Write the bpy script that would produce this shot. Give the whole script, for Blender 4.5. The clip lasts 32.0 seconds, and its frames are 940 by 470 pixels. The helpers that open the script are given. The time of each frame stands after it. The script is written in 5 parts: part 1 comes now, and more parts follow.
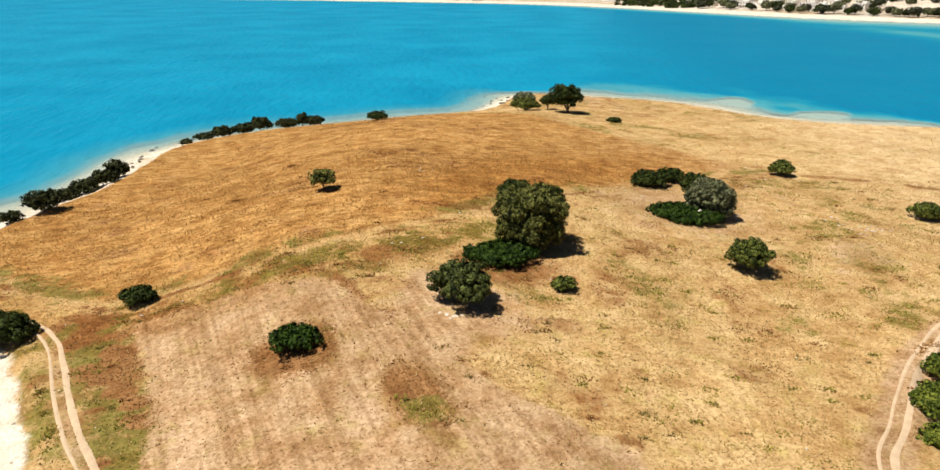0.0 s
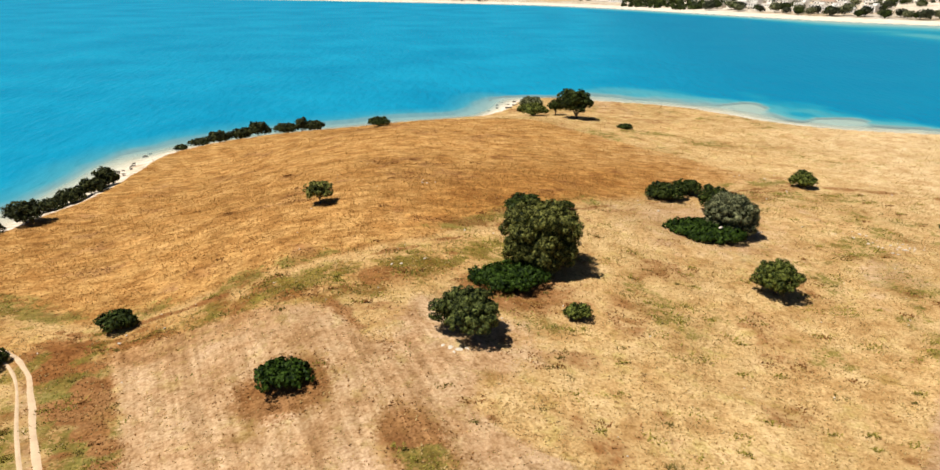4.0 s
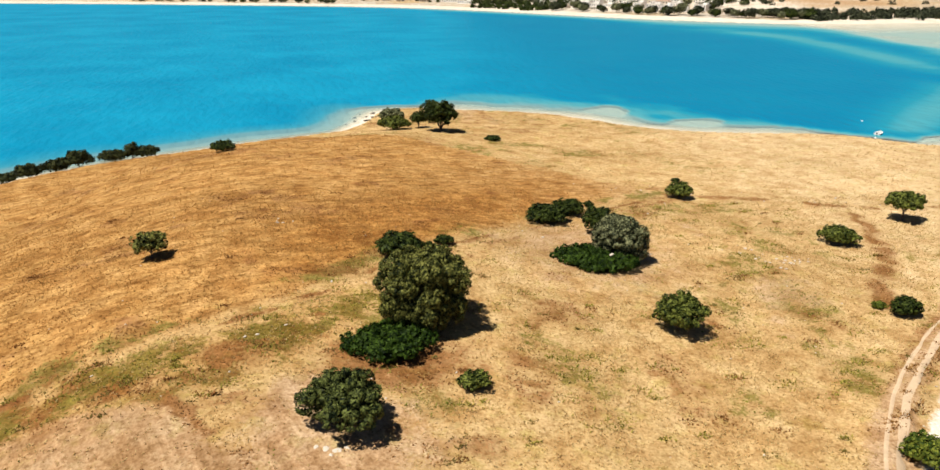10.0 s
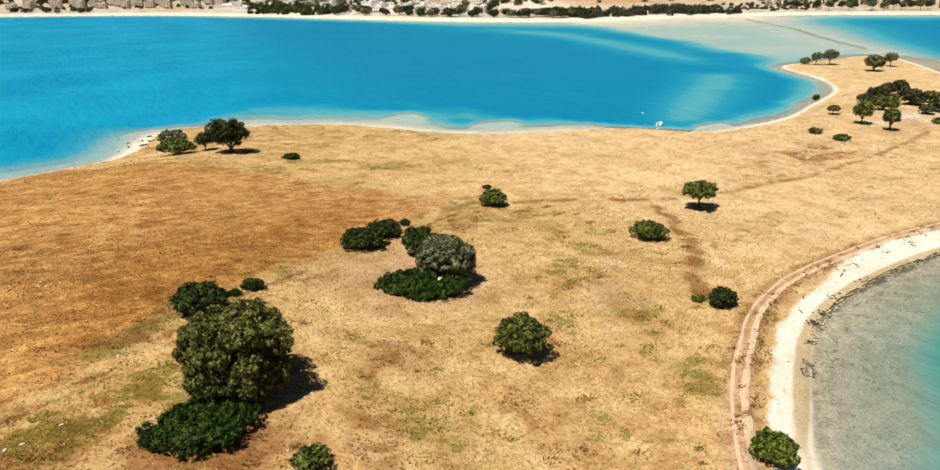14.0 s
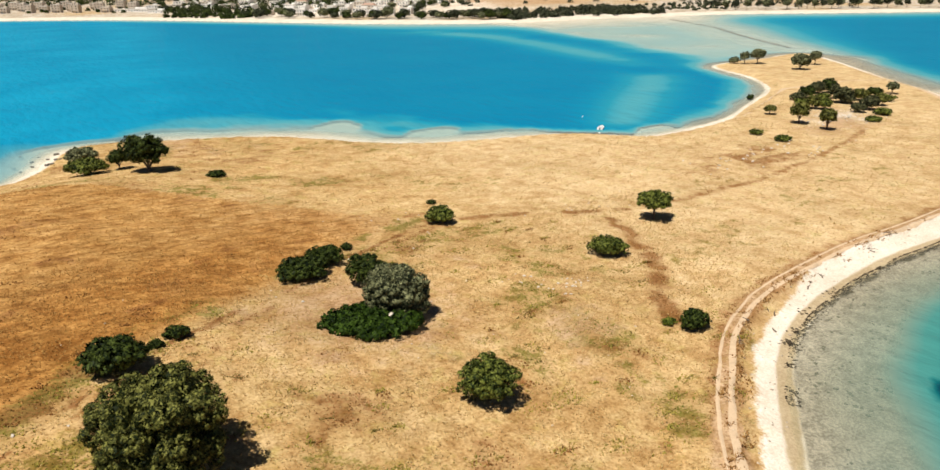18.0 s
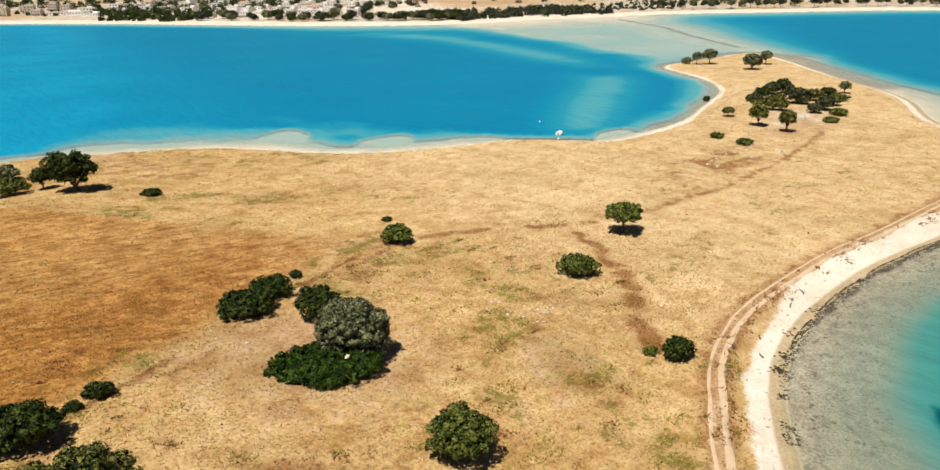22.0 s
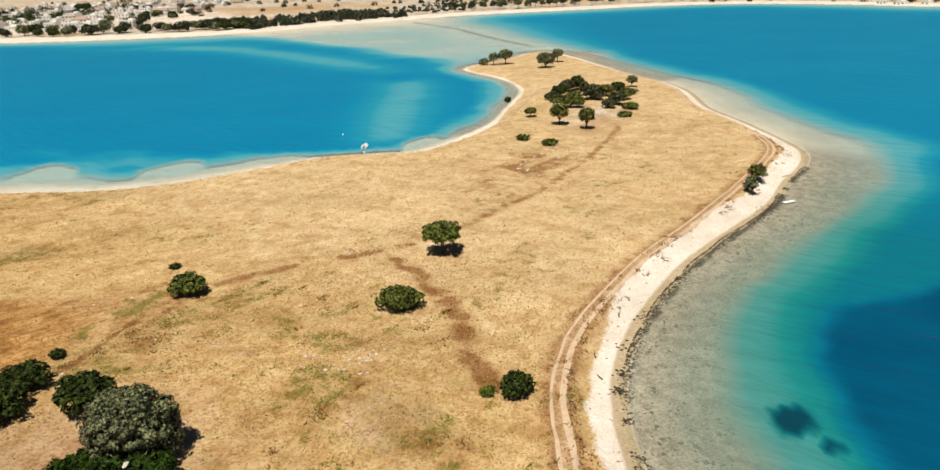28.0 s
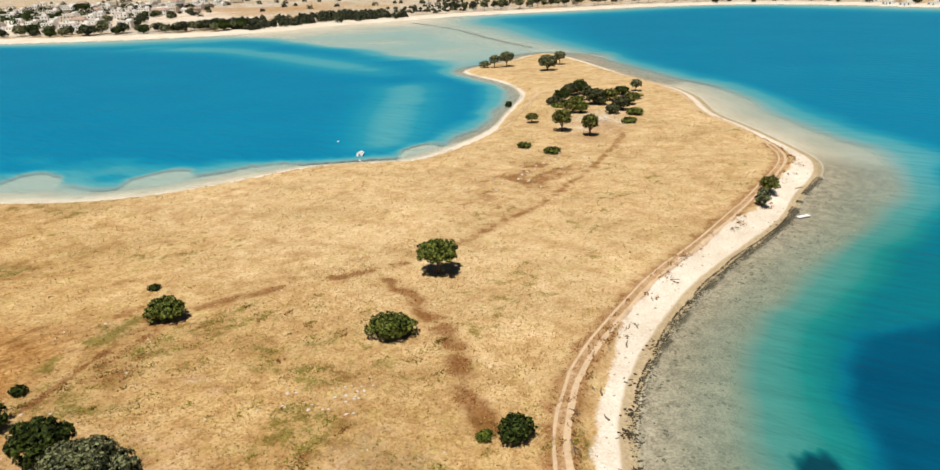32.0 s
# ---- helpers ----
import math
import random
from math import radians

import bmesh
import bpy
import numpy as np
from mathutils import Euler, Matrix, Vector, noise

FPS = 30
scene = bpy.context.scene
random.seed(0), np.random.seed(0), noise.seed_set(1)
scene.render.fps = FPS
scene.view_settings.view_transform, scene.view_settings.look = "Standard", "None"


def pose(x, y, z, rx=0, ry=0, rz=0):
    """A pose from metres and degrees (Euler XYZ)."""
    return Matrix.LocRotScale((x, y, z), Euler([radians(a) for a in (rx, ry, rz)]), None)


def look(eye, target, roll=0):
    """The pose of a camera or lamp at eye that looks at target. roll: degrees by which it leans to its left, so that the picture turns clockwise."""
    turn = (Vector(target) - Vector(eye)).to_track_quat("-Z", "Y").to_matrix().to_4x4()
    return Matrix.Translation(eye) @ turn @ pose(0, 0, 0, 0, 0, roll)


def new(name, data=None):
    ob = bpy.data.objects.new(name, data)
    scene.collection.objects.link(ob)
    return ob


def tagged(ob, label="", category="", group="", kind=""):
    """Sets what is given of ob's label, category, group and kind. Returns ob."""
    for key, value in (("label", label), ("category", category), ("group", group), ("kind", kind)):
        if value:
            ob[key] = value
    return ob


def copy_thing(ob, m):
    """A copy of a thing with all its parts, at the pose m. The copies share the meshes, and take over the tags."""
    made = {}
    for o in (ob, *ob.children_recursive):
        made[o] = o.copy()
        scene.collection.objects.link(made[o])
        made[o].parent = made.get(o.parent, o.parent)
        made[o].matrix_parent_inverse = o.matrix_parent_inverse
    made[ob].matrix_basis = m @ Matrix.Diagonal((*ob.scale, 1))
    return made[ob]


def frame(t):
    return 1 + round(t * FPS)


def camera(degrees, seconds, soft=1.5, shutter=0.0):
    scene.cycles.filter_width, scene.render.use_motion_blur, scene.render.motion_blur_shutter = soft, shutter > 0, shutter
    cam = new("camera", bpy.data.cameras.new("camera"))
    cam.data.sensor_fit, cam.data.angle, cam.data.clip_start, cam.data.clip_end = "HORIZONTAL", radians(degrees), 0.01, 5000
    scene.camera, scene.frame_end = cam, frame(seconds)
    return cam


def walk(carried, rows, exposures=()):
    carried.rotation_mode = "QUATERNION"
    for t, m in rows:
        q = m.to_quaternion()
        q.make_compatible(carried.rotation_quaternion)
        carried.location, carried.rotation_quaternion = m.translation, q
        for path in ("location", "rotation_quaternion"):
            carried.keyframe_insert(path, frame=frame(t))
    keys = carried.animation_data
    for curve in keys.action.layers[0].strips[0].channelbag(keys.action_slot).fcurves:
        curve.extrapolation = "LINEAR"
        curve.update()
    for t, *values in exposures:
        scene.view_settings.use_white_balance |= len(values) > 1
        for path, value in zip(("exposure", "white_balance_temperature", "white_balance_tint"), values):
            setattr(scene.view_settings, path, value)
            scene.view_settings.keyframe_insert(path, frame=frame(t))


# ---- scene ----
cam = camera(65.1, 32.0)
PATH = [
    (0, (0.00, 0.00, 45.00), (-0.00, 46.99, 27.92), -0.20),
    (0.5, (-0.05, 0.80, 45.01), (-0.06, 47.79, 27.93), -0.16),
    (1, (-0.09, 1.60, 45.03), (-0.12, 48.60, 27.94), -0.12),
    (1.5, (-0.09, 2.63, 45.00), (-0.16, 49.62, 27.92), -0.11),
    (2, (-0.09, 3.66, 44.97), (-0.21, 50.65, 27.90), -0.09),
    (2.5, (-0.12, 4.71, 45.00), (-0.28, 51.70, 27.92), -0.10),
    (3, (-0.16, 5.79, 44.98), (-0.36, 52.78, 27.91), -0.08),
    (3.5, (-0.22, 6.89, 44.93), (-0.45, 53.89, 27.87), -0.05),
    (5.5, (-0.32, 11.70, 45.09), (-0.72, 58.70, 28.04), 0.04),
    (6, (-0.24, 13.02, 45.15), (-0.73, 60.02, 28.09), 0.04),
    (6.5, (-0.29, 14.28, 45.19), (-0.58, 61.28, 28.14), 0.02),
    (7, (-0.37, 15.47, 45.27), (0.25, 62.47, 28.23), 0.04),
    (7.5, (-0.45, 16.55, 45.39), (1.37, 63.52, 28.34), 0.04),
    (8, (-0.58, 17.98, 45.45), (2.50, 64.89, 28.41), 0.12),
    (8.5, (-0.64, 19.47, 45.46), (3.73, 66.27, 28.42), 0.15),
    (9, (-0.67, 20.80, 45.49), (5.22, 67.44, 28.46), 0.12),
    (9.5, (-0.71, 21.89, 45.61), (7.01, 68.27, 28.60), 0.04),
    (10, (-0.70, 23.33, 45.69), (8.24, 69.49, 28.68), -0.01),
    (10.5, (-0.62, 24.71, 45.77), (9.64, 70.59, 28.76), -0.07),
    (11, (-0.49, 25.97, 45.86), (11.27, 71.49, 28.84), -0.14),
    (11.5, (-0.41, 27.16, 45.92), (12.99, 72.23, 28.93), -0.22),
    (12, (-0.32, 28.34, 45.99), (14.69, 72.91, 29.01), -0.30),
    (12.5, (-0.31, 29.49, 45.95), (16.50, 73.43, 29.03), -0.35),
    (13, (-0.31, 30.64, 45.92), (18.29, 73.88, 29.05), -0.41),
    (13.5, (-0.03, 31.94, 45.99), (20.22, 74.42, 29.09), -0.45),
    (14, (0.18, 33.16, 46.06), (21.59, 75.06, 29.16), -0.52),
    (14.5, (0.31, 34.28, 46.14), (22.41, 75.83, 29.26), -0.63),
    (16.5, (1.49, 39.43, 46.23), (25.84, 79.69, 29.32), -0.60),
    (17, (1.93, 40.75, 46.17), (26.86, 80.66, 29.28), -0.67),
    (17.5, (2.33, 42.02, 46.12), (27.65, 81.69, 29.24), -0.69),
    (18, (2.67, 43.23, 46.11), (28.05, 82.87, 29.23), -0.68),
    (18.5, (3.11, 44.42, 46.13), (28.49, 84.05, 29.23), -0.65),
    (19, (3.53, 45.58, 46.14), (28.91, 85.23, 29.28), -0.63),
    (19.5, (4.01, 46.78, 46.11), (29.40, 86.42, 29.27), -0.64),
    (20, (4.54, 47.93, 46.07), (30.08, 87.48, 29.24), -0.67),
    (20.5, (5.08, 49.06, 46.06), (30.94, 88.41, 29.23), -0.71),
    (21, (5.62, 50.09, 46.08), (32.00, 89.08, 29.24), -0.70),
    (21.5, (6.27, 51.04, 46.13), (33.42, 89.49, 29.26), -0.73),
    (22, (6.94, 51.91, 46.17), (34.95, 89.73, 29.28), -0.79),
    (22.5, (7.56, 52.62, 46.16), (36.47, 89.76, 29.27), -0.89),
    (23, (8.06, 53.10, 46.14), (37.89, 89.50, 29.26), -1.00),
    (23.5, (8.69, 53.71, 46.10), (39.62, 89.19, 29.23), -1.12),
    (24, (9.38, 54.52, 46.09), (41.56, 88.88, 29.23), -1.24),
    (24.5, (10.12, 55.39, 46.09), (43.74, 88.32, 29.20), -1.36),
    (25, (10.70, 56.10, 46.11), (45.62, 87.63, 29.18), -1.40),
    (25.5, (11.27, 56.82, 46.17), (47.30, 87.05, 29.22), -1.50),
    (26, (11.97, 57.42, 46.19), (48.77, 86.72, 29.22), -1.55),
    (26.5, (12.86, 58.03, 46.21), (49.74, 87.23, 29.26), -1.65),
    (28.5, (16.23, 60.37, 46.43), (53.02, 89.69, 29.50), -1.78),
    (29, (17.10, 60.85, 46.53), (53.86, 90.21, 29.60), -1.78),
    (29.5, (17.87, 61.35, 46.62), (54.63, 90.73, 29.70), -1.79),
    (30, (18.67, 61.93, 46.67), (55.43, 91.30, 29.75), -1.81),
    (30.5, (19.46, 62.43, 46.71), (56.20, 91.82, 29.78), -1.82),
    (31, (20.28, 62.90, 46.75), (57.01, 92.30, 29.82), -1.86),
    (31.5, (21.06, 63.34, 46.79), (57.79, 92.76, 29.87), -1.85),
    (32, (21.86, 64.08, 46.84), (58.62, 93.44, 29.88), -1.72),
]
EXPOSURES = ((0, 0.36), (8, 0.40), (15, 0.32), (21, 0.26), (26, 0.17), (32, 0.13))
walk(cam, [(t, look(eye, target, roll)) for t, eye, target, roll in PATH], exposures=EXPOSURES)

# ---- light: a high summer sun and a clear sky ----
SUN_EL, SUN_AZ = 65.0, 200.0      # elevation; direction the light comes from, degrees from +x, counter-clockwise
world = bpy.data.worlds.new("clear_sky")
scene.world = world
world.use_nodes = True
wn = world.node_tree
sky = wn.nodes.new("ShaderNodeTexSky")
sky.sky_type = "NISHITA"
sky.sun_disc = False
sky.sun_elevation = radians(SUN_EL)
sky.sun_rotation = radians(90 - SUN_AZ)
sky.air_density, sky.dust_density = 0.32, 0.12
wn.links.new(sky.outputs["Color"], wn.nodes["Background"].inputs["Color"])
wn.nodes["Background"].inputs["Strength"].default_value = 0.05
sun_data = bpy.data.lights.new("sun", "SUN")
sun_data.energy, sun_data.angle, sun_data.color = 5.0, radians(0.55), (1.0, 0.95, 0.87)
sun = new("sun", sun_data)
sx, sy, sz = math.cos(radians(SUN_EL)) * math.cos(radians(SUN_AZ)), math.cos(radians(SUN_EL)) * math.sin(radians(SUN_AZ)), math.sin(radians(SUN_EL))
sun.matrix_world = look((400 * sx, 400 * sy, 400 * sz), (0, 0, 0))


# ---- number helpers ----
def hash2(ix, iy, seed):
    h = (ix.astype(np.int64) * 374761393 + iy.astype(np.int64) * 668265263 + seed * 974634277) & 0x7FFFFFFF
    h = ((h ^ (h >> 13)) * 1274126177) & 0x7FFFFFFF
    return ((h ^ (h >> 16)) & 0xFFFFF) / float(0xFFFFF)


def vnoise(x, y, size, seed=0):
    """Smooth value noise from 0 to 1 with lumps of the given size in metres."""
    u, v = x / size, y / size
    ix, iy = np.floor(u), np.floor(v)
    fx, fy = u - ix, v - iy
    fx, fy = fx * fx * (3 - 2 * fx), fy * fy * (3 - 2 * fy)
    a, b = hash2(ix, iy, seed), hash2(ix + 1, iy, seed)
    c, d = hash2(ix, iy + 1, seed), hash2(ix + 1, iy + 1, seed)
    return (a * (1 - fx) + b * fx) * (1 - fy) + (c * (1 - fx) + d * fx) * fy


def fbm(x, y, size, seed=0, octaves=4):
    total, weight, amount = 0.0, 1.0, 0.0
    for n in range(octaves):
        total = total + weight * vnoise(x, y, size / 2 ** n, seed + 17 * n)
        amount += weight
        weight *= 0.5
    return total / amount


def step(x, a, b):
    s = np.clip((x - a) / (b - a), 0, 1)
    return s * s * (3 - 2 * s)


def curve(points, sub=4, closed=False):
    """A smooth line through the points."""
    p = np.array(points, float)
    n = len(p)
    out = []
    for i in range(n if closed else n - 1):
        if closed:
            q = [p[(i + k) % n] for k in (-1, 0, 1, 2)]
        else:
            q = [p[max(0, min(n - 1, i + k))] for k in (-1, 0, 1, 2)]
        for s in range(sub):
            t = s / sub
            out.append(0.5 * (2 * q[1] + (q[2] - q[0]) * t + (2 * q[0] - 5 * q[1] + 4 * q[2] - q[3]) * t * t + (3 * q[1] - q[0] - 3 * q[2] + q[3]) * t ** 3))
    if not closed:
        out.append(p[-1])
    return np.array(out)


def line_distance(x, y, line, closed=False):
    """Distance from each place to a line, and how far along the line (0 to 1) the nearest spot lies."""
    ends = np.roll(line, -1, 0) if closed else line[1:]
    starts = line if closed else line[:-1]
    best = np.full(x.shape, 1e9)
    where = np.zeros(x.shape)
    for i, (a, b) in enumerate(zip(starts, ends)):
        dx, dy = b - a
        t = np.clip(((x - a[0]) * dx + (y - a[1]) * dy) / (dx * dx + dy * dy + 1e-9), 0, 1)
        d = (x - a[0] - t * dx) ** 2 + (y - a[1] - t * dy) ** 2
        near = d < best
        best = np.where(near, d, best)
        where = np.where(near, (i + t) / len(starts), where)
    return np.sqrt(best), where


def inside(x, y, ring):
    hit = np.zeros(x.shape, bool)
    for (ax, ay), (bx, by) in zip(ring, np.roll(ring, -1, 0)):
        if ay != by:
            hit ^= ((ay > y) != (by > y)) & (x < (bx - ax) * (y - ay) / (by - ay) + ax)
    return hit


# ---- plan: coast lines, tracks, fields (metres) ----
COAST = curve([(57, 72), (65, 79), (71, 84), (79, 90), (89, 95), (102, 98.5), (121, 101), (137, 101), (154, 100), (166, 100), (181, 102),
               (198, 103), (213, 107), (226, 117), (246, 135), (262, 151), (289, 168), (306, 184), (324, 209), (350, 241), (372, 268), (388, 292),
               (378, 300), (345, 296), (320, 296), (306, 291), (297, 276), (289, 258), (275, 239), (258, 225), (229, 211), (203, 199), (178, 194), (161, 194),
               (154, 200), (146, 208.5), (136, 213.5), (120, 217.5), (106, 222), (96, 229), (89, 236.5), (81, 247), (73, 256), (60, 264), (46, 269.5), (28, 276), (15, 273), (9, 257), (2, 244), (-10, 238),
               (-23, 233), (-36, 226), (-52, 218), (-66, 209), (-76, 199), (-82, 187), (-83, 174), (-83, 151), (-86, 140), (-89, 128),
               (-91, 116), (-86, 103), (-73, 91), (-62, 80), (-53, 68), (-45, 55), (-40, 36), (-60, 0), (-75, -90), (-20, -140), (50, -110), (40, -30), (44, 30), (50, 60)],
              3, True)
MAINLAND = curve([(-2600, 1700), (-1200, 1400), (-700, 1290), (-377, 1200), (-80, 1080), (80, 995), (178, 895), (240, 805), (312, 704), (390, 634), (452, 618), (512, 618), (560, 603),
                  (616, 590), (681, 568), (777, 505), (868, 445), (922, 359), (912, 255), (878, 165), (870, 60), (900, -100), (1000, -400), (1600, -1500)], 3)
MAINLAND = np.vstack([MAINLAND, [(4000, -3000), (4000, 4000), (-3000, 4000)]])
BAR = curve([(372, 275), (392, 287), (430, 347), (475, 412), (517, 469), (566, 560)], 3)
SHOAL_LANE = curve([(172, 214), (190, 230), (215, 250), (249, 277), (280, 322), (294, 358), (306, 412), (314, 450), (322, 505), (305, 570), (290, 625)], 2)
SAND_FLAT = np.array([(420, 660), (394, 556), (364, 450), (350, 390), (326, 330), (309, 293), (335, 300), (392, 296), (430, 345), (500, 425), (571, 520), (580, 600), (500, 640)], float)
REEF_EDGE = curve([(152, 58), (141, 66), (132, 70.5), (126, 75), (121.5, 77.8), (115, 77.3), (109, 77), (104, 77.6), (101.5, 76), (99, 74.5), (95, 72), (90.5, 69), (84.7, 66.7), (74, 61)], 3)
TRACK_EAST = curve([(36, 38), (38, 55), (43, 63), (50, 73), (57, 81), (63, 86.5), (70, 92), (76, 96.5), (84, 100.5), (93, 103.5), (109, 106), (123, 107.3), (138, 107.3), (157, 108), (186, 110), (206, 113), (219, 120)], 4)
TRACK_WEST = curve([(-24, 38), (-33, 53), (-39, 61), (-45, 70), (-51, 80), (-56, 85), (-61, 87), (-70, 90)], 4)


def sea_side(x, y):
    """Metres from the island's shore, positive on land."""
    d, _ = line_distance(x, y, COAST, True)
    return np.where(inside(x, y, COAST), d, -d)


def hill(x, y):
    """The smooth rise of the island."""
    ex, ey = x + 16, y - 130
    sx_, sy_ = np.where(ex < 0, 24.0, 38.0), np.where(ey < 0, 55.0, 100.0)
    return 1.55 + 8.0 * np.exp(-0.5 * (ex / sx_) ** 2 - 0.5 * (ey / sy_) ** 2)


def weed_bed(x, y):
    """Above 0 where dark sea grass grows in the pale shallows."""
    patch = 1.15 - np.hypot((x - 88.8) / 3.4, (y - 75.0) / 2.3) + 0.7 * (fbm(x, y, 3.0, 38, 2) - 0.5)
    for cx, cy, r in ((86.6, 70.4, 1.2), (93.4, 79.0, 0.8)):
        patch = np.maximum(patch, 1.1 - np.hypot((x - cx) / r, (y - cy) / (0.7 * r)) + 0.6 * (fbm(x, y, 2.0, 39, 2) - 0.5))
    return patch


def height(x, y, d=None):
    x, y = np.asarray(x, float), np.asarray(y, float)
    d = sea_side(x, y) if d is None else d
    d = d + (fbm(x, y, 9.0, 3, 3) - 0.5) * 1.6
    beach = np.clip(d, 0, 4.2) * 0.16
    bank = 0.85 * step(d + 1.6 * (fbm(x, y, 3.4, 4, 2) - 0.5), 4.4, 5.7)
    rise = (hill(x, y) - 1.5) * step(d, 4.0, 42.0)
    lumps = ((fbm(x, y, 14.0, 8, 3) - 0.5) * 0.7 + (fbm(x, y, 2.6, 5, 2) - 0.5) * 0.22) * step(d, 5, 12)
    land = beach + bank + rise + lumps
    bar, along = line_distance(x, y, BAR)
    # sea bed: a shelf, then a drop; wider and gentler on the south-east side, on the north banks and round the sand bar
    south = step(x, 40, 75) * step(140 - y + 0.6 * np.maximum(x - 150, 0), 0, 30)
    cape = np.exp(-0.5 * (((x - 200) / 26) ** 2 + ((y - 90) / 14) ** 2))
    banks = step(x, 25, 45) * (1 - step(x, 112, 150)) * step(y, 190, 215)
    spit = step(x, 165, 200) * step(y - 0.6 * (x - 200), 175, 215)
    reach = 4.0 + 2.5 * banks + 6.0 * step(x, 212, 240) * south + 8.5 * (1 - step(x, 0, 22)) * step(y, 170, 215) + 5.0 * (1 - step(x, -70, -55)) * (1 - step(y, 170, 215)) + (5.5 + 1.7 * step(x, 72, 90) * (1 - step(x, 140, 165))) * south + 6.0 * cape + 1.5 * spit + banks * (7.0 + 17 * (fbm(x, y, 15.0, 22, 2) - 0.42)) + (fbm(x, y, 24.0, 21, 3) - 0.5) * 5
    out = np.maximum(-d, 0)
    u = out / np.maximum(reach, 1.5)
    deep = 5.0 + 2.6 * step(x, -60, 60) * (1 - 0.35 * step(y, 500, 900)) + 1.2 * (fbm(x, y, 90.0, 33, 2) - 0.5)
    bed = -0.08 - (0.38 + 0.22 * banks) * step(u, 0, 1.0) - 1.3 * step(u, 0.9, 1.45) - (deep - 1.6) * step(u, 1.3, 2.7 + 0.8 * (1 - south))
    bed = bed - 0.55 * step(out, 0.5, 5) * (1 - step(x, 0, 18)) * step(y, 170, 215)
    for cx, cy, ra, rb, turn in ((62, 272, 15, 7, -30), (90, 258, 15, 9, 50), (112, 236, 12, 7, 20), (20, 280, 16, 6, 0), (135, 222, 9, 5, -35), (172, 201, 10, 5, 10)):
        c_, s_ = math.cos(radians(turn)), math.sin(radians(turn))
        ring = 1.3 - np.hypot(((x - cx) * c_ + (y - cy) * s_) / ra, ((y - cy) * c_ - (x - cx) * s_) / rb) + 0.5 * (fbm(x, y, 8.0, 37, 2) - 0.5)
        bed = np.maximum(bed, -0.62 - 6.0 * (1 - step(ring, -0.05, 0.45)))
    reef, _ = line_distance(x, y, REEF_EDGE)
    reef = np.where(inside(x, y, np.vstack([REEF_EDGE, [(60, 20), (190, 20)]])), reef, -reef) + 5.0 * (fbm(x, y, 7.0, 35, 3) - 0.5)
    bed = bed - (3.9 + 1.8 * (fbm(x, y, 12.0, 40, 3) - 0.5)) * step(reef, -1.5, 2.8)
    bed = bed - 3.4 * step(weed_bed(x, y), 0.1, 0.5)
    # the sand bar: steep towards the open sea, a wide flat towards the inner bay
    inner = step(y - 1.42 * x + 270, -25, 25)
    reach_bar = (16 + 60 * along) * (1 - inner) + inner * (46 + 95 * along + 60 * (fbm(x + 0.6 * y, y - 0.6 * x, 55.0, 32, 3) - 0.5))
    shoal = np.exp(-0.7 * (bar / np.maximum(reach_bar, 8)) ** 3)
    bed = bed * (1 - 0.925 * shoal)
    # a pale streak of shoal water across the bay, and the sand flat behind it
    lane, far_along = line_distance(x, y, SHOAL_LANE)
    streak = fbm(x + 0.5 * y, y - 0.5 * x, 60.0, 31, 3)
    bed = bed * (1 - 0.66 * np.exp(-(lane / (13 + 12 * far_along)) ** 2) * step(streak, 0.12, 0.55))
    flat, _ = line_distance(x, y, SAND_FLAT, True)
    flat = np.where(inside(x, y, SAND_FLAT), flat, -flat) + 26 * (fbm(x + 0.4 * y, y - 0.4 * x, 48.0, 34, 3) - 0.5)
    sill = step(flat, -22, 16)
    bed = bed * (1 - sill) - sill * np.minimum(-bed, 0.42 + 0.5 * fbm(x + 0.6 * y, y - 0.6 * x, 40.0, 42, 3))
    m, _ = line_distance(x, y, MAINLAND)
    bed = bed * (0.12 + 0.88 * step(m, 8, 60 + 70 * step(x, 240, 330)))
    main = 0.05 * np.minimum(m, 30) + 0.018 * np.maximum(m - 30, 0)
    return np.where(d > 0, land, np.where(inside(x, y, MAINLAND), main, bed))


# ---- materials ----
def material(name, rough=0.8, metal=0.0, specular=0.3):
    m = bpy.data.materials.new(name)
    m.use_nodes = True
    b = m.node_tree.nodes["Principled BSDF"]
    b.inputs["Roughness"].default_value = rough
    b.inputs["Metallic"].default_value = metal
    b.inputs["Specular IOR Level"].default_value = specular
    return m, m.node_tree, b


def node(tree, kind, **values):
    n = tree.nodes.new(kind)
    for key, value in values.items():
        if key in n.inputs:
            n.inputs[key].default_value = value
    return n


def noise_tex(tree, scale, detail=4.0, coords="Object", rough=0.55):
    tc = tree.nodes.new("ShaderNodeTexCoord")
    n = node(tree, "ShaderNodeTexNoise", Scale=scale, Detail=detail, Roughness=rough)
    tree.links.new(tc.outputs[coords], n.inputs["Vector"])
    return n


def ramp(tree, source, stops):
    r = tree.nodes.new("ShaderNodeValToRGB")
    while len(r.color_ramp.elements) < len(stops):
        r.color_ramp.elements.new(0.5)
    for e, (at, colour) in zip(r.color_ramp.elements, stops):
        e.position, e.color = at, (*colour, 1) if len(colour) == 3 else colour
    tree.links.new(source, r.inputs["Fac"])
    return r


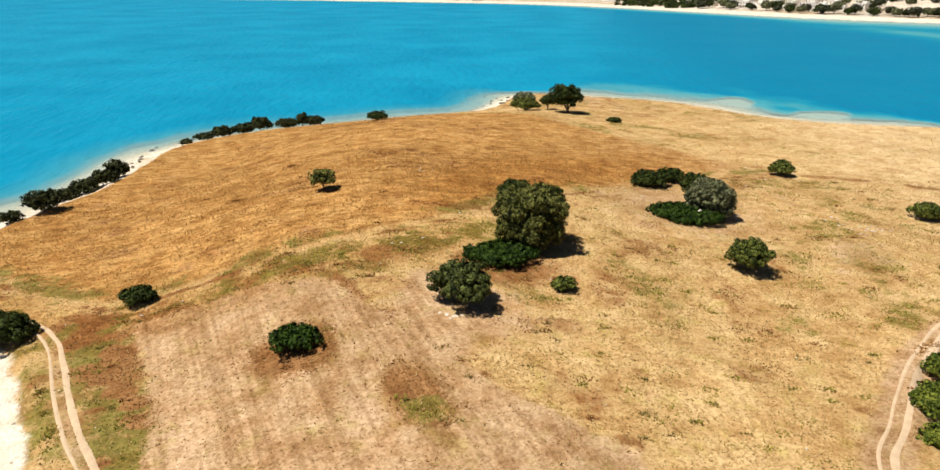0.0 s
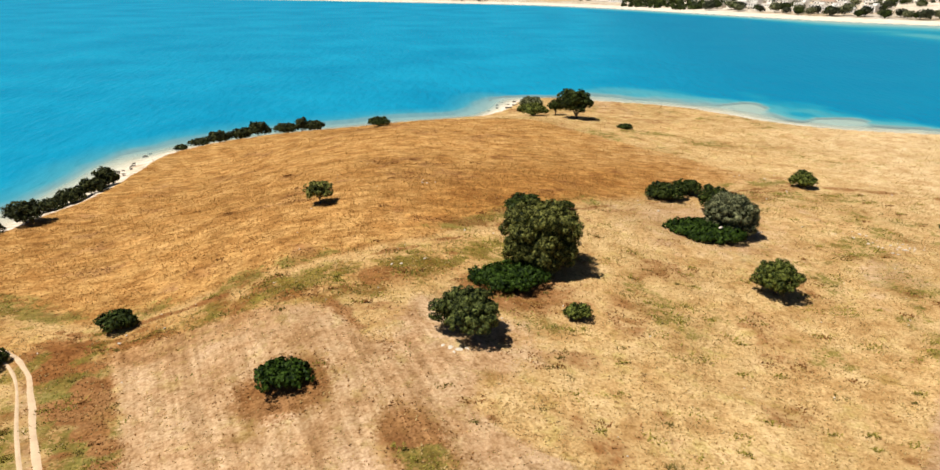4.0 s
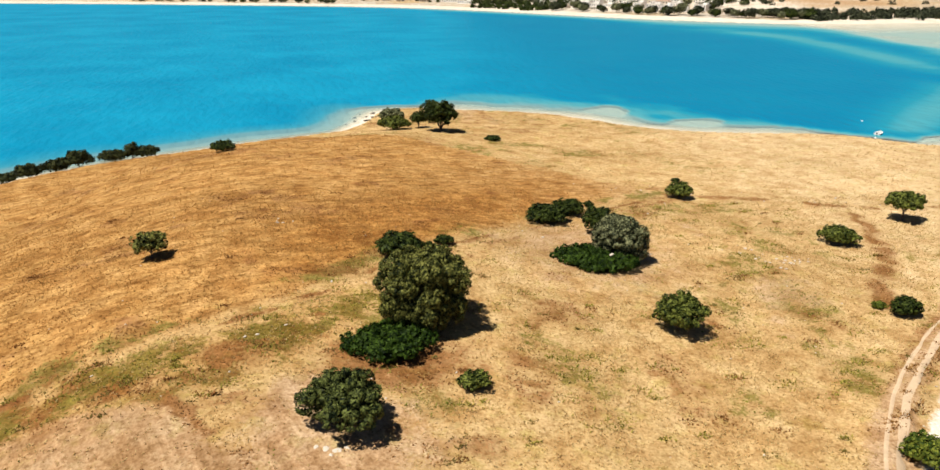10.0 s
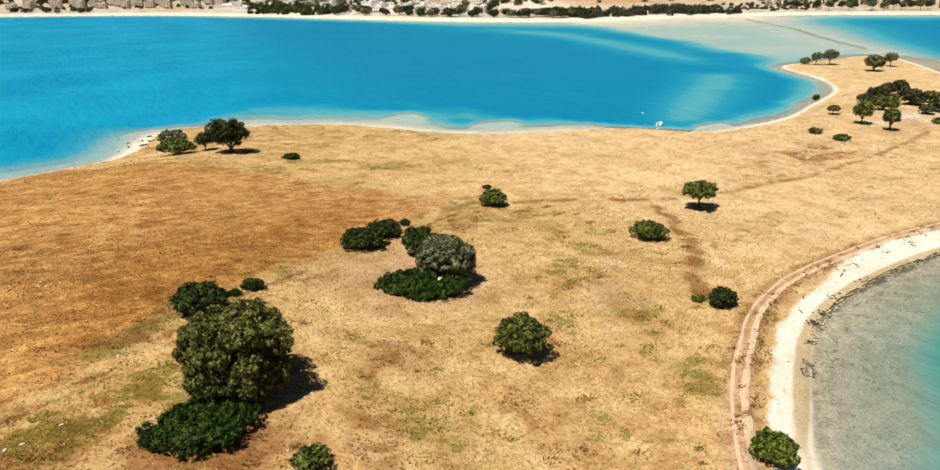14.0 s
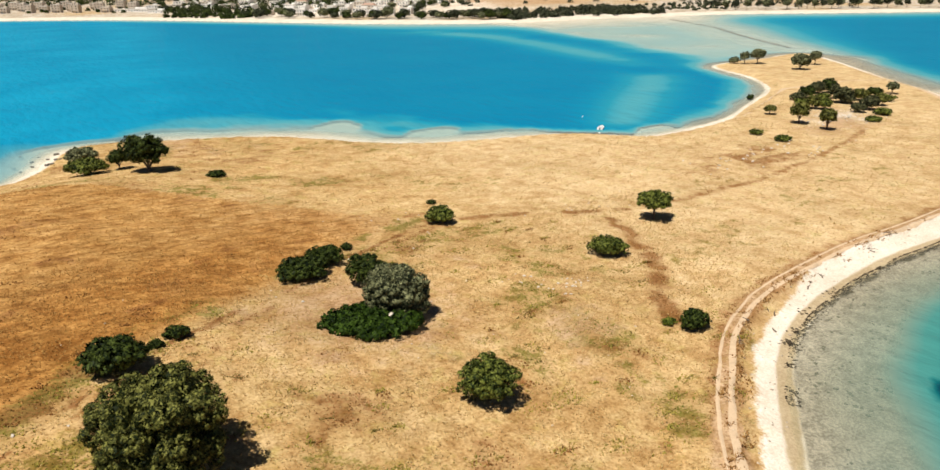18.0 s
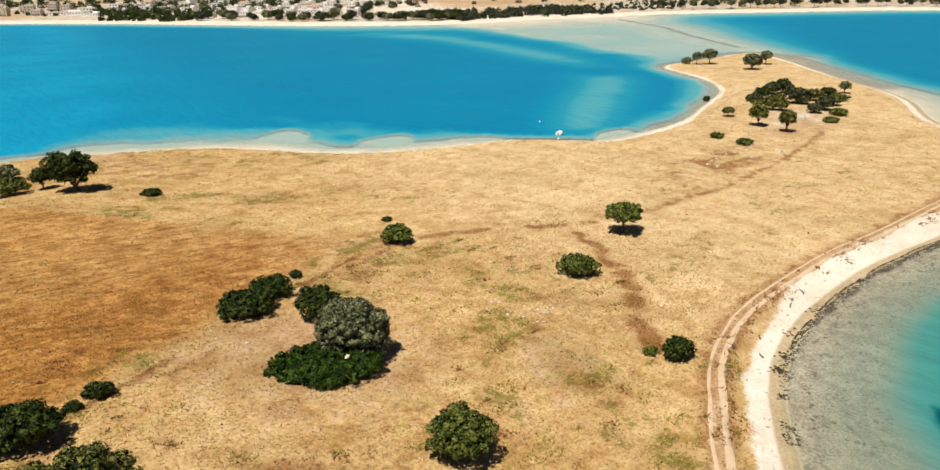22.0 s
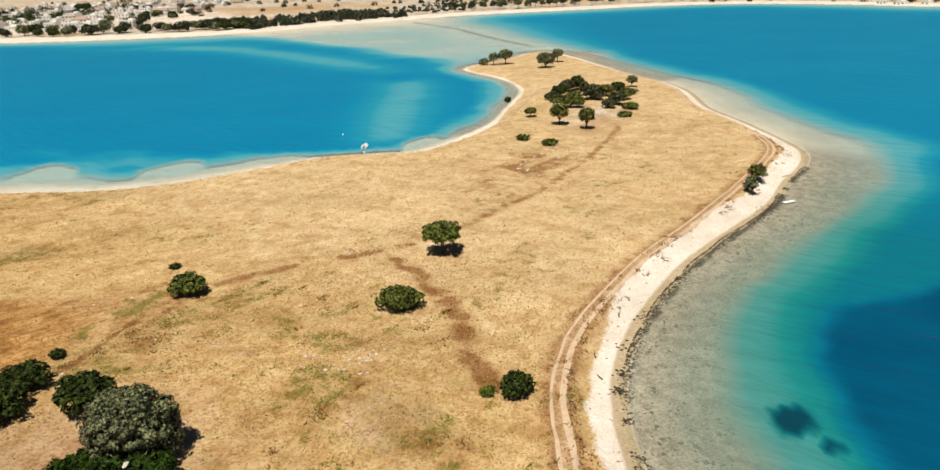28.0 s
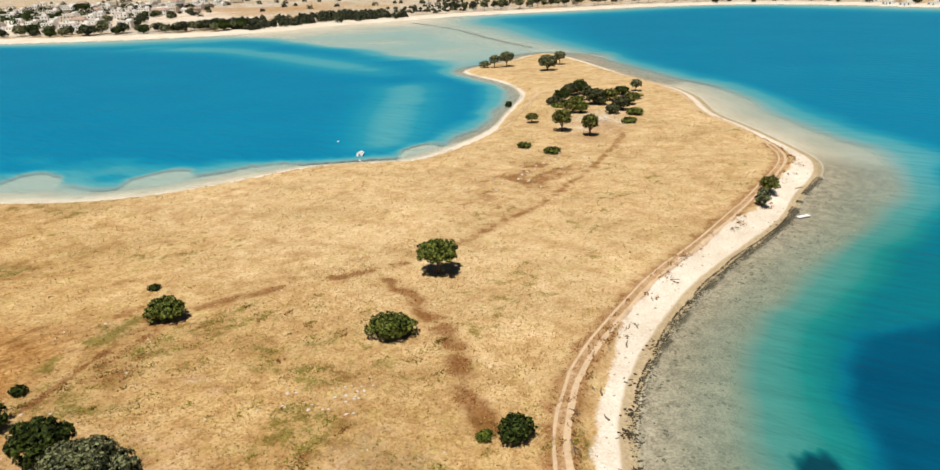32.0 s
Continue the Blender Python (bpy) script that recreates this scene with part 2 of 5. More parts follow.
def mixed(tree, fac, a, b, kind="MIX"):
    m = tree.nodes.new("ShaderNodeMix")
    m.data_type, m.blend_type = "RGBA", kind
    for socket, value in ((m.inputs[0], fac), (m.inputs[6], a), (m.inputs[7], b)):
        if isinstance(value, (int, float)):
            socket.default_value = value
        elif isinstance(value, tuple):
            socket.default_value = (*value, 1)
        else:
            tree.links.new(value, socket)
    return m.outputs[2]


def maths(tree, op, a, b=0.0, c=0.0, clamp=False):
    m = tree.nodes.new("ShaderNodeMath")
    m.operation, m.use_clamp = op, clamp
    for socket, value in zip(m.inputs, (a, b, c)):
        if isinstance(value, (int, float)):
            socket.default_value = value
        else:
            tree.links.new(value, socket)
    return m.outputs[0]


def attribute(tree, name):
    a = tree.nodes.new("ShaderNodeAttribute")
    a.attribute_name = name
    return a.outputs["Fac"]


def bumped(tree, bsdf, source, strength, distance):
    b = node(tree, "ShaderNodeBump", Strength=strength, Distance=distance)
    tree.links.new(source, b.inputs["Height"])
    tree.links.new(b.outputs["Normal"], bsdf.inputs["Normal"])


def plain(name, colour, rough=0.8, spread=0.25, scale=3.0, metal=0.0, bump=0.0):
    """A surface of one colour with grain at two scales."""
    m, t, b = material(name, rough, metal)
    n1, n2 = noise_tex(t, scale), noise_tex(t, scale * 9)
    both = maths(t, "ADD", maths(t, "MULTIPLY", n1.outputs["Fac"], 0.6), maths(t, "MULTIPLY", n2.outputs["Fac"], 0.4))
    low = tuple(c * (1 - spread) for c in colour)
    high = tuple(min(1.0, c * (1 + spread)) for c in colour)
    r = ramp(t, both, [(0.3, low), (0.7, high)])
    t.links.new(r.outputs["Color"], b.inputs["Base Color"])
    if bump:
        bumped(t, b, both, 0.6, bump)
    return m


def leafy(name, dark, light, rough=0.6):
    """Foliage: each leaf clump takes its own shade."""
    m, t, b = material(name, rough, 0.0, 0.08)
    g = t.nodes.new("ShaderNodeNewGeometry")
    n = noise_tex(t, 0.9, 3.0)
    f = maths(t, "ADD", maths(t, "MULTIPLY", g.outputs["Random Per Island"], 0.38), maths(t, "MULTIPLY", n.outputs["Fac"], 0.62))
    r = ramp(t, f, [(0.37, dark), (0.50, tuple(0.62 * a + 0.38 * c for a, c in zip(dark, light))), (0.64, light)])
    t.links.new(r.outputs["Color"], b.inputs["Base Color"])
    return m


LEAF_OLIVE = leafy("olive_leaves", (0.010, 0.015, 0.003), (0.190, 0.188, 0.044))
LEAF_GREY = leafy("grey_green_leaves", (0.010, 0.015, 0.006), (0.235, 0.240, 0.115))
LEAF_DARK = leafy("dark_mastic_leaves", (0.004, 0.009, 0.002), (0.058, 0.078, 0.014))
LEAF_SHORE = leafy("shore_hedge_leaves", (0.005, 0.009, 0.003), (0.064, 0.070, 0.020))
LEAF_GREEN = leafy("fresh_green_leaves", (0.008, 0.016, 0.003), (0.165, 0.185, 0.034))
LEAF_BRIGHT = leafy("bright_green_leaves", (0.025, 0.045, 0.006), (0.17, 0.19, 0.026))
LEAF_CARPET = leafy("carpet_leaves", (0.004, 0.012, 0.001), (0.042, 0.076, 0.008))
LEAF_THICKET = leafy("thicket_leaves", (0.007, 0.010, 0.004), (0.105, 0.105, 0.045))
LEAF_OAK = leafy("evergreen_oak_leaves", (0.006, 0.011, 0.003), (0.125, 0.145, 0.036))
LEAF_FAR = leafy("far_grey_leaves", (0.010, 0.014, 0.008), (0.075, 0.082, 0.042))
BARK = plain("bark", (0.12, 0.09, 0.065), 0.9, 0.4, 6.0)


def ground_material():
    m, t, b = material("dry_ground", 0.95, 0.0, 0.1)
    big, mid, fine = noise_tex(t, 0.06, 5.0), noise_tex(t, 0.45, 6.0), noise_tex(t, 3.2, 5.0)
    edge = maths(t, "MULTIPLY", maths(t, "SUBTRACT", maths(t, "ADD", maths(t, "MULTIPLY", mid.outputs["Fac"], 0.6), maths(t, "MULTIPLY", fine.outputs["Fac"], 0.4)), 0.5), 1.6)

    def zone(name, gain=1.0, low=0.3, high=0.7):
        """The edge of a zone, frayed by the grain."""
        a = maths(t, "ADD", attribute(t, name), maths(t, "MULTIPLY", edge, gain))
        r = t.nodes.new("ShaderNodeMapRange")
        r.interpolation_type = "SMOOTHSTEP"
        r.inputs["From Min"].default_value, r.inputs["From Max"].default_value = low, high
        t.links.new(a, r.inputs["Value"])
        return maths(t, "MULTIPLY", r.outputs["Result"], maths(t, "GREATER_THAN", attribute(t, name), 0.02))

    def two(a, c, source, lo=0.35, hi=0.65):
        return ramp(t, source, [(lo, a), (hi, c)]).outputs["Color"]

    straw = mixed(t, 0.5, two((0.38, 0.234, 0.090), (0.59, 0.408, 0.182), mid.outputs["Fac"]), two((0.34, 0.208, 0.080), (0.65, 0.456, 0.215), fine.outputs["Fac"]))
    gold = mixed(t, 0.5, two((0.30, 0.155, 0.043), (0.49, 0.282, 0.094), mid.outputs["Fac"]), two((0.26, 0.130, 0.034), (0.57, 0.335, 0.118), fine.outputs["Fac"]))
    pale = mixed(t, 0.5, two((0.33, 0.200, 0.098), (0.50, 0.335, 0.182), mid.outputs["Fac"]), two((0.29, 0.168, 0.078), (0.58, 0.405, 0.232), fine.outputs["Fac"]))
    cream = mixed(t, 0.5, two((0.49, 0.34, 0.165), (0.63, 0.465, 0.26), mid.outputs["Fac"]), two((0.46, 0.315, 0.15), (0.66, 0.495, 0.28), fine.outputs["Fac"]))
    brown = mixed(t, 0.5, two((0.17, 0.075, 0.025), (0.33, 0.17, 0.06), mid.outputs["Fac"]), two((0.14, 0.06, 0.02), (0.38, 0.2, 0.08), fine.outputs["Fac"]))
    green = mixed(t, 0.5, two((0.105, 0.095, 0.018), (0.26, 0.195, 0.048), mid.outputs["Fac"]), two((0.075, 0.080, 0.015), (0.33, 0.235, 0.065), fine.outputs["Fac"]))
    sand = mixed(t, 0.5, two((0.63, 0.54, 0.42), (0.75, 0.68, 0.57), mid.outputs["Fac"]), two((0.55, 0.45, 0.34), (0.79, 0.725, 0.63), fine.outputs["Fac"]))
    wet = mixed(t, 0.5, two((0.36, 0.27, 0.15), (0.50, 0.40, 0.25), mid.outputs["Fac"]), two((0.30, 0.22, 0.12), (0.54, 0.43, 0.28), fine.outputs["Fac"]))
    bed = mixed(t, 0.5, two((0.24, 0.20, 0.145), (0.48, 0.415, 0.315), mid.outputs["Fac"], 0.40, 0.60), two((0.17, 0.145, 0.105), (0.51, 0.44, 0.335), fine.outputs["Fac"], 0.42, 0.58))
    dust = mixed(t, 0.5, two((0.40, 0.34, 0.26), (0.56, 0.50, 0.42), mid.outputs["Fac"]), two((0.36, 0.29, 0.20), (0.58, 0.53, 0.45), big.outputs["Fac"]))
    wrack = two((0.05, 0.045, 0.03), (0.16, 0.13, 0.08), fine.outputs["Fac"])
    c = straw
    for name, colour, gain in (("gold", gold, 0.8), ("cream", cream, 0.8), ("green", green, 2.4), ("brown", brown, 1.2), ("dust", dust, 0.6), ("pale", pale, 0.9), ("sand", sand, 0.8), ("bed", bed, 0.5), ("wrack", wrack, 0.9), ("wet", wet, 0.7)):
        c = mixed(t, zone(name, gain, *((0.0, 1.0) if name in ("gold", "cream") else (0.3, 0.7))), c, colour)
    tc = t.nodes.new("ShaderNodeTexCoord")
    mp = node(t, "ShaderNodeMapping")
    mp.vector_type = "TEXTURE"
    mp.inputs["Rotation"].default_value = (0, 0, radians(12))
    mp.inputs["Scale"].default_value = (3.4, 1.3, 2.0)
    t.links.new(tc.outputs["Object"], mp.inputs["Vector"])
    swath = node(t, "ShaderNodeTexNoise", Scale=1.0, Detail=6.0, Roughness=0.65)
    t.links.new(mp.outputs["Vector"], swath.inputs["Vector"])
    combed = ramp(t, swath.outputs["Fac"], [(0.37, (0.60, 0.52, 0.42)), (0.50, (1.0, 1.0, 1.0)), (0.64, (1.26, 1.27, 1.30))])
    c = mixed(t, maths(t, "MULTIPLY", attribute(t, "gold"), 0.85), c, mixed(t, 1.0, c, combed.outputs["Color"], "MULTIPLY"))
    laid = ramp(t, noise_tex(t, 0.14, 5.0, "Object", 0.6).outputs["Fac"], [(0.34, (0.78, 0.71, 0.60)), (0.50, (1.0, 1.0, 1.0))])
    c = mixed(t, maths(t, "MULTIPLY", attribute(t, "gold"), 0.8), c, mixed(t, 1.0, c, laid.outputs["Color"], "MULTIPLY"))
    mown = node(t, "ShaderNodeMapping")
    mown.vector_type = "TEXTURE"
    mown.inputs["Rotation"].default_value = (0, 0, radians(-66))
    mown.inputs["Scale"].default_value = (40.0, 0.9, 2.0)
    t.links.new(tc.outputs["Object"], mown.inputs["Vector"])
    rows = node(t, "ShaderNodeTexNoise", Scale=1.0, Detail=3.0, Roughness=0.6)
    t.links.new(mown.outputs["Vector"], rows.inputs["Vector"])
    lines = ramp(t, rows.outputs["Fac"], [(0.38, (0.78, 0.74, 0.68)), (0.52, (1.0, 1.0, 1.0)), (0.64, (1.12, 1.13, 1.16))])
    c = mixed(t, maths(t, "MULTIPLY", attribute(t, "mown"), 0.85), c, mixed(t, 1.0, c, lines.outputs["Color"], "MULTIPLY"))
    grit = noise_tex(t, 1.7, 7.0, "Object", 0.72)
    clods = ramp(t, grit.outputs["Fac"], [(0.36, (0.60, 0.54, 0.45)), (0.50, (1.0, 1.0, 1.02)), (0.68, (1.16, 1.17, 1.22))])
    rough_land = maths(t, "SUBTRACT", maths(t, "SUBTRACT", 0.85, maths(t, "MULTIPLY", attribute(t, "cream"), 0.35)), maths(t, "ADD", maths(t, "MULTIPLY", attribute(t, "sand"), 0.7), maths(t, "MULTIPLY", attribute(t, "bed"), 0.2)), clamp=True)
    c = mixed(t, rough_land, c, mixed(t, 1.0, c, clods.outputs["Color"], "MULTIPLY"))
    grain = noise_tex(t, 1.1, 6.0, "Object", 0.68)
    # darker, more orange tone near the golden field's edge and over the weedy strip
    dark_orange = mixed(t, 1.0, c, two((0.70, 0.59, 0.44), (1.02, 0.93, 0.80), grain.outputs["Fac"], 0.40, 0.60), "MULTIPLY")
    c = mixed(t, zone("dark_orange", 0.7, 0.1, 0.9), c, dark_orange)
    # patches a few strides wide: weeds drying out, trodden and thin places
    mottle = ramp(t, noise_tex(t, 0.24, 4.0, "Object", 0.62).outputs["Fac"], [(0.36, (0.76, 0.66, 0.55)), (0.48, (1.0, 0.97, 0.95)), (0.55, (1.0, 1.02, 1.02)), (0.66, (1.12, 1.16, 1.28))])
    c = mixed(t, rough_land, c, mixed(t, 1.0, c, mottle.outputs["Color"], "MULTIPLY"))
    sour = ramp(t, noise_tex(t, 0.36, 5.0, "Object", 0.66).outputs["Fac"], [(0.54, (1.0, 1.0, 1.0)), (0.66, (0.84, 0.92, 0.68))])
    c = mixed(t, maths(t, "MULTIPLY", rough_land, maths(t, "SUBTRACT", 0.85, attribute(t, "gold"), clamp=True)), c, mixed(t, 1.0, c, sour.outputs["Color"], "MULTIPLY"))
    tone = ramp(t, big.outputs["Fac"], [(0.3, (0.86, 0.84, 0.80)), (0.7, (1.08, 1.08, 1.1))])
    c = mixed(t, 1.0, c, tone.outputs["Color"], "MULTIPLY")
    t.links.new(c, b.inputs["Base Color"])
    h = maths(t, "ADD", maths(t, "MULTIPLY", mid.outputs["Fac"], 0.7), maths(t, "MULTIPLY", fine.outputs["Fac"], 0.5))
    bumped(t, b, h, 0.8, 0.35)
    return m


def water_material():
    """Sea water: clear in the shallows, its own blue scatter with depth, and a rippled glossy skin."""
    m = bpy.data.materials.new("sea_water")
    m.use_nodes = True
    t = m.node_tree
    t.nodes.remove(t.nodes["Principled BSDF"])
    depth = attribute(t, "depth")
    clear = node(t, "ShaderNodeBsdfTransparent")
    tint = ramp(t, maths(t, "DIVIDE", depth, 4.0), [(0.0, (0.97, 0.98, 0.96)), (0.25, (0.82, 0.95, 0.91)), (1.0, (0.3, 0.8, 0.85))])
    t.links.new(tint.outputs["Color"], clear.inputs["Color"])
    wide = noise_tex(t, 0.02, 4.0)
    deep = maths(t, "ADD", maths(t, "DIVIDE", depth, 12.0), maths(t, "MULTIPLY", maths(t, "SUBTRACT", wide.outputs["Fac"], 0.5), maths(t, "MULTIPLY", maths(t, "MINIMUM", depth, 6.0), 0.03)))
    body_colour = ramp(t, deep, [(0.0, (0.35, 0.335, 0.255)), (0.05, (0.195, 0.295, 0.235)), (0.14, (0.06, 0.24, 0.215)), (0.30, (0.011, 0.185, 0.175)), (0.45, (0.004, 0.14, 0.165)), (0.64, (0.002, 0.112, 0.18)), (0.92, (0.001, 0.055, 0.115))])
    body = node(t, "ShaderNodeBsdfDiffuse")
    north_colour = ramp(t, deep, [(0.0, (0.40, 0.41, 0.37)), (0.05, (0.30, 0.45, 0.44)), (0.14, (0.085, 0.33, 0.37)), (0.30, (0.015, 0.23, 0.32)), (0.45, (0.005, 0.19, 0.31)), (0.64, (0.002, 0.15, 0.285)), (0.92, (0.001, 0.085, 0.195))])
    near_water = mixed(t, attribute(t, "reef_side"), north_colour.outputs["Color"], body_colour.outputs["Color"])
    near_water = mixed(t, attribute(t, "weed"), near_water, (0.003, 0.040, 0.058))
    white_bed = maths(t, "MULTIPLY", attribute(t, "open_sea"), maths(t, "MULTIPLY", depth, 0.3), clamp=True)
    over_sand = ramp(t, wide.outputs["Fac"], [(0.35, (0.003, 0.195, 0.335)), (0.65, (0.006, 0.245, 0.395))])
    t.links.new(mixed(t, white_bed, near_water, over_sand.outputs["Color"]), body.inputs["Color"])
    murk = t.nodes.new("ShaderNodeMixShader")
    k = maths(t, "SUBTRACT", 1.0, maths(t, "POWER", 2.718, maths(t, "MULTIPLY", depth, -1.2)))
    t.links.new(k, murk.inputs[0])
    t.links.new(clear.outputs[0], murk.inputs[1])
    t.links.new(body.outputs[0], murk.inputs[2])
    gloss = node(t, "ShaderNodeBsdfGlossy", Roughness=0.2)
    tc = t.nodes.new("ShaderNodeTexCoord")
    mp = node(t, "ShaderNodeMapping")
    mp.inputs["Rotation"].default_value = (0, 0, radians(35))
    mp.inputs["Scale"].default_value = (1.0, 0.35, 1.0)
    t.links.new(tc.outputs["Object"], mp.inputs["Vector"])
    w1, w2 = node(t, "ShaderNodeTexNoise", Scale=0.30, Detail=3.5, Roughness=0.5), node(t, "ShaderNodeTexNoise", Scale=0.05, Detail=3.0)
    for w in (w1, w2):
        t.links.new(mp.outputs["Vector"], w.inputs["Vector"])
    ripple = node(t, "ShaderNodeBump", Strength=0.8, Distance=1.1)
    t.links.new(maths(t, "ADD", maths(t, "MULTIPLY", w1.outputs["Fac"], 1.0), w2.outputs["Fac"]), ripple.inputs["Height"])
    fresnel = node(t, "ShaderNodeFresnel", IOR=1.33)
    for n in (gloss, fresnel):
        t.links.new(ripple.outputs["Normal"], n.inputs["Normal"])
    t.links.new(ripple.outputs["Normal"], body.inputs["Normal"])
    skin = t.nodes.new("ShaderNodeMixShader")
    t.links.new(maths(t, "MULTIPLY", fresnel.outputs["Fac"], 0.19), skin.inputs[0])
    t.links.new(murk.outputs[0], skin.inputs[1])
    t.links.new(gloss.outputs[0], skin.inputs[2])
    t.links.new(skin.outputs[0], t.nodes["Material Output"].inputs["Surface"])
    return m


# ---- large structure: one ground sheet to the horizon, and the sea on it ----
def spaced(stops):
    """Grid lines: from each stop to the next at the given step."""
    out = []
    for (a, s), (b, _) in zip(stops[:-1], stops[1:]):
        out += list(np.arange(a, b - s * 0.5, s))
    return np.array(out + [stops[-1][0]])


def sheet(name, xs, ys, zed, mat):
    gx, gy = np.meshgrid(xs, ys)
    x, y = gx.ravel(), gy.ravel()
    z, layers = zed(x, y)
    nx, ny = len(xs), len(ys)
    i = (np.arange(ny - 1)[:, None] * nx + np.arange(nx - 1)[None]).ravel()
    faces = np.stack([i, i + 1, i + nx + 1, i + nx], 1)
    me = bpy.data.meshes.new(name)
    me.vertices.add(len(x))
    me.vertices.foreach_set("co", np.stack([x, y, z], 1).ravel())
    me.loops.add(faces.size)
    me.loops.foreach_set("vertex_index", faces.ravel())
    me.polygons.add(len(faces))
    me.polygons.foreach_set("loop_start", np.arange(len(faces)) * 4)
    me.polygons.foreach_set("loop_total", np.full(len(faces), 4))
    me.polygons.foreach_set("use_smooth", np.ones(len(faces), bool))
    for key, value in layers.items():
        a = me.attributes.new(key, "FLOAT", "POINT")
        a.data.foreach_set("value", value.astype(np.float32))
    me.update()
    me.materials.append(mat)
    return new(name, me)


def spot(x, y, cx, cy, rx, ry=None, turn=0.0):
    """1 at the middle of an oval patch, 0.5 at its rim, falling to 0."""
    ry = ry or rx
    c, s = math.cos(radians(turn)), math.sin(radians(turn))
    u, v = ((x - cx) * c + (y - cy) * s) / rx, ((y - cy) * c - (x - cx) * s) / ry
    return np.clip(1 - 0.5 * np.sqrt(u * u + v * v), 0, 1)


def side(x, y, line):
    """Metres to the left of a line."""
    d, _ = line_distance(x, y, line)
    ring = np.vstack([line, line[-1] + (-400, 400), line[0] + (-400, 400)])
    return np.where(inside(x, y, ring), d, -d)


GOLD_EDGE = curve([(-75, 104), (-66, 99), (-52, 92), (-43, 92), (-26, 97.5), (-8, 106), (4, 117), (21, 130), (36, 140), (50, 150), (66, 158)], 3)
PALE_FIELD = np.array([(-43, 84), (-33, 86.5), (-26, 88.5), (-18, 87), (-14, 82), (-8, 76), (-9, 84), (-7, 90), (0, 88), (4, 81), (1, 74), (-1, 69), (3, 64.5), (9, 60.5), (15, 56), (17, 48), (18, 30), (-22, 30), (-29.5, 54), (-32, 63), (-37.5, 75)], float)
OLD_PATH = curve([(97, 140), (94, 134), (89, 123), (83, 115), (78, 110), (74, 104)], 3)
WEST_VERGE = curve([(-50, 85), (-43, 76), (-37, 66), (-33, 57), (-27, 42)], 3)
FIELD_RIDGE = curve([(66, 157), (78, 154), (98, 145), (113, 141), (128, 142), (143, 142), (165, 146), (184, 150), (214, 159)], 3)


def ground_layers(x, y):
    d = sea_side(x, y)
    z = height(x, y, d)
    near = (d > 0) & (x > -100) & (x < 420) & (y > -150)
    s = side(x, y, GOLD_EDGE)
    n1, n2, n3 = fbm(x, y, 22.0, 41), fbm(x, y, 6.0, 42), fbm(x, y, 7.0, 43)
    west = 1 - step(x - 0.12 * (y - 150), 8, 105)
    gold = step(s, -2.0, 3.0) * (0.35 + 0.65 * west) * np.where(s > -3, 1, 0)
    cream = step(s, -2, 3) * (1 - west) + (1 - step(s, -6, -1)) * step(x, 50, 110) * 0.75
    n4 = fbm(x, y, 3.2, 44, 3)
    # an overgrown bank and ditch along the golden field, weeds between it and the mown field
    green = 0.72 * np.clip(1.1 - np.abs(s - 1.0) / 4.5, 0, 1) * step(n2, 0.35, 0.6)
    weedy = np.clip(1.2 - np.abs(s + 7.0) / 8.0, 0, 1) * (1 - step(x, -4, 12))
    green = np.maximum(green, 0.85 * weedy * step(n4, 0.50, 0.62))
    green = np.maximum(green, 0.56 * step(n3, 0.46, 0.64) * (1 - gold) * (1 - 0.75 * np.clip(cream, 0, 1)) * step(n1, 0.3, 0.6))
    green = np.maximum(green, 0.95 * spot(x, y, -24, 92.5, 7.5, 3.6, 20))
    green = np.maximum(green, 0.75 * spot(x, y, -9, 99, 8, 3, 35))
    green = np.maximum(green, 0.8 * spot(x, y, -45, 66, 4, 12, 20))
    green = np.maximum(green, 0.3 * step(n3, 0.45, 0.65) * np.maximum(spot(x, y, 105, 118, 22, 9, 5), spot(x, y, 160, 129, 34, 10, 3)) * 1.3)
    brown = 0.48 * step(n2, 0.53, 0.72) * (1 - cream)
    brown = np.maximum(brown, 0.85 * np.clip(1.1 - np.abs(s + 1.8 + 1.6 * (n4 - 0.5)) / 1.0, 0, 1) * step(n3, 0.32, 0.55))
    brown = np.maximum(brown, 0.55 * np.clip(1 - np.abs(s + 4.0) / 3.0, 0, 1) * step(n2, 0.35, 0.55))
    brown = np.maximum(brown, 0.62 * weedy * step(n2, 0.40, 0.60))
    verge, _ = line_distance(x, y, WEST_VERGE)
    verge = np.clip(1.35 - verge / 5.0, 0, 1)
    brown = np.maximum(brown, verge * (0.80 + 0.4 * step(n2, 0.35, 0.6)))
    green = np.maximum(green, verge * (0.35 + 0.6 * step(n4, 0.4, 0.6)))
    brown = brown * (1 - 0.75 * verge * step(n4, 0.47, 0.6))
    brown = np.maximum(brown, 1.15 * spot(x, y, -19.5, 72.5, 6.0))
    brown = np.maximum(brown, 1.0 * spot(x, y, -5.5, 63.5, 4.2, 7.6, 28) * (1 - 0.8 * step(n4, 0.4, 0.55) * step(spot(x, y, -5, 62.5, 3.0, 6.0, 28), 0.55, 0.75)))
    green = np.maximum(green, 1.0 * spot(x, y, -5, 62.8, 3.2, 6.2, 28))
    brown = np.maximum(brown, 0.9 * spot(x, y, 5, 92, 8.5, 6))
    wall, _ = line_distance(x, y, np.array([(-17, 87), (-12, 81), (-7, 75), (-3, 70), (3, 65)], float))
    brown = np.maximum(brown, np.clip(1.0 - wall / 2.4, 0, 1) * step(n4, 0.3, 0.5))
    rim, _ = line_distance(x, y, np.array([(-3, 71), (1, 65), (6, 61.5), (10, 60), (15, 57), (17, 53), (20, 40)], float))
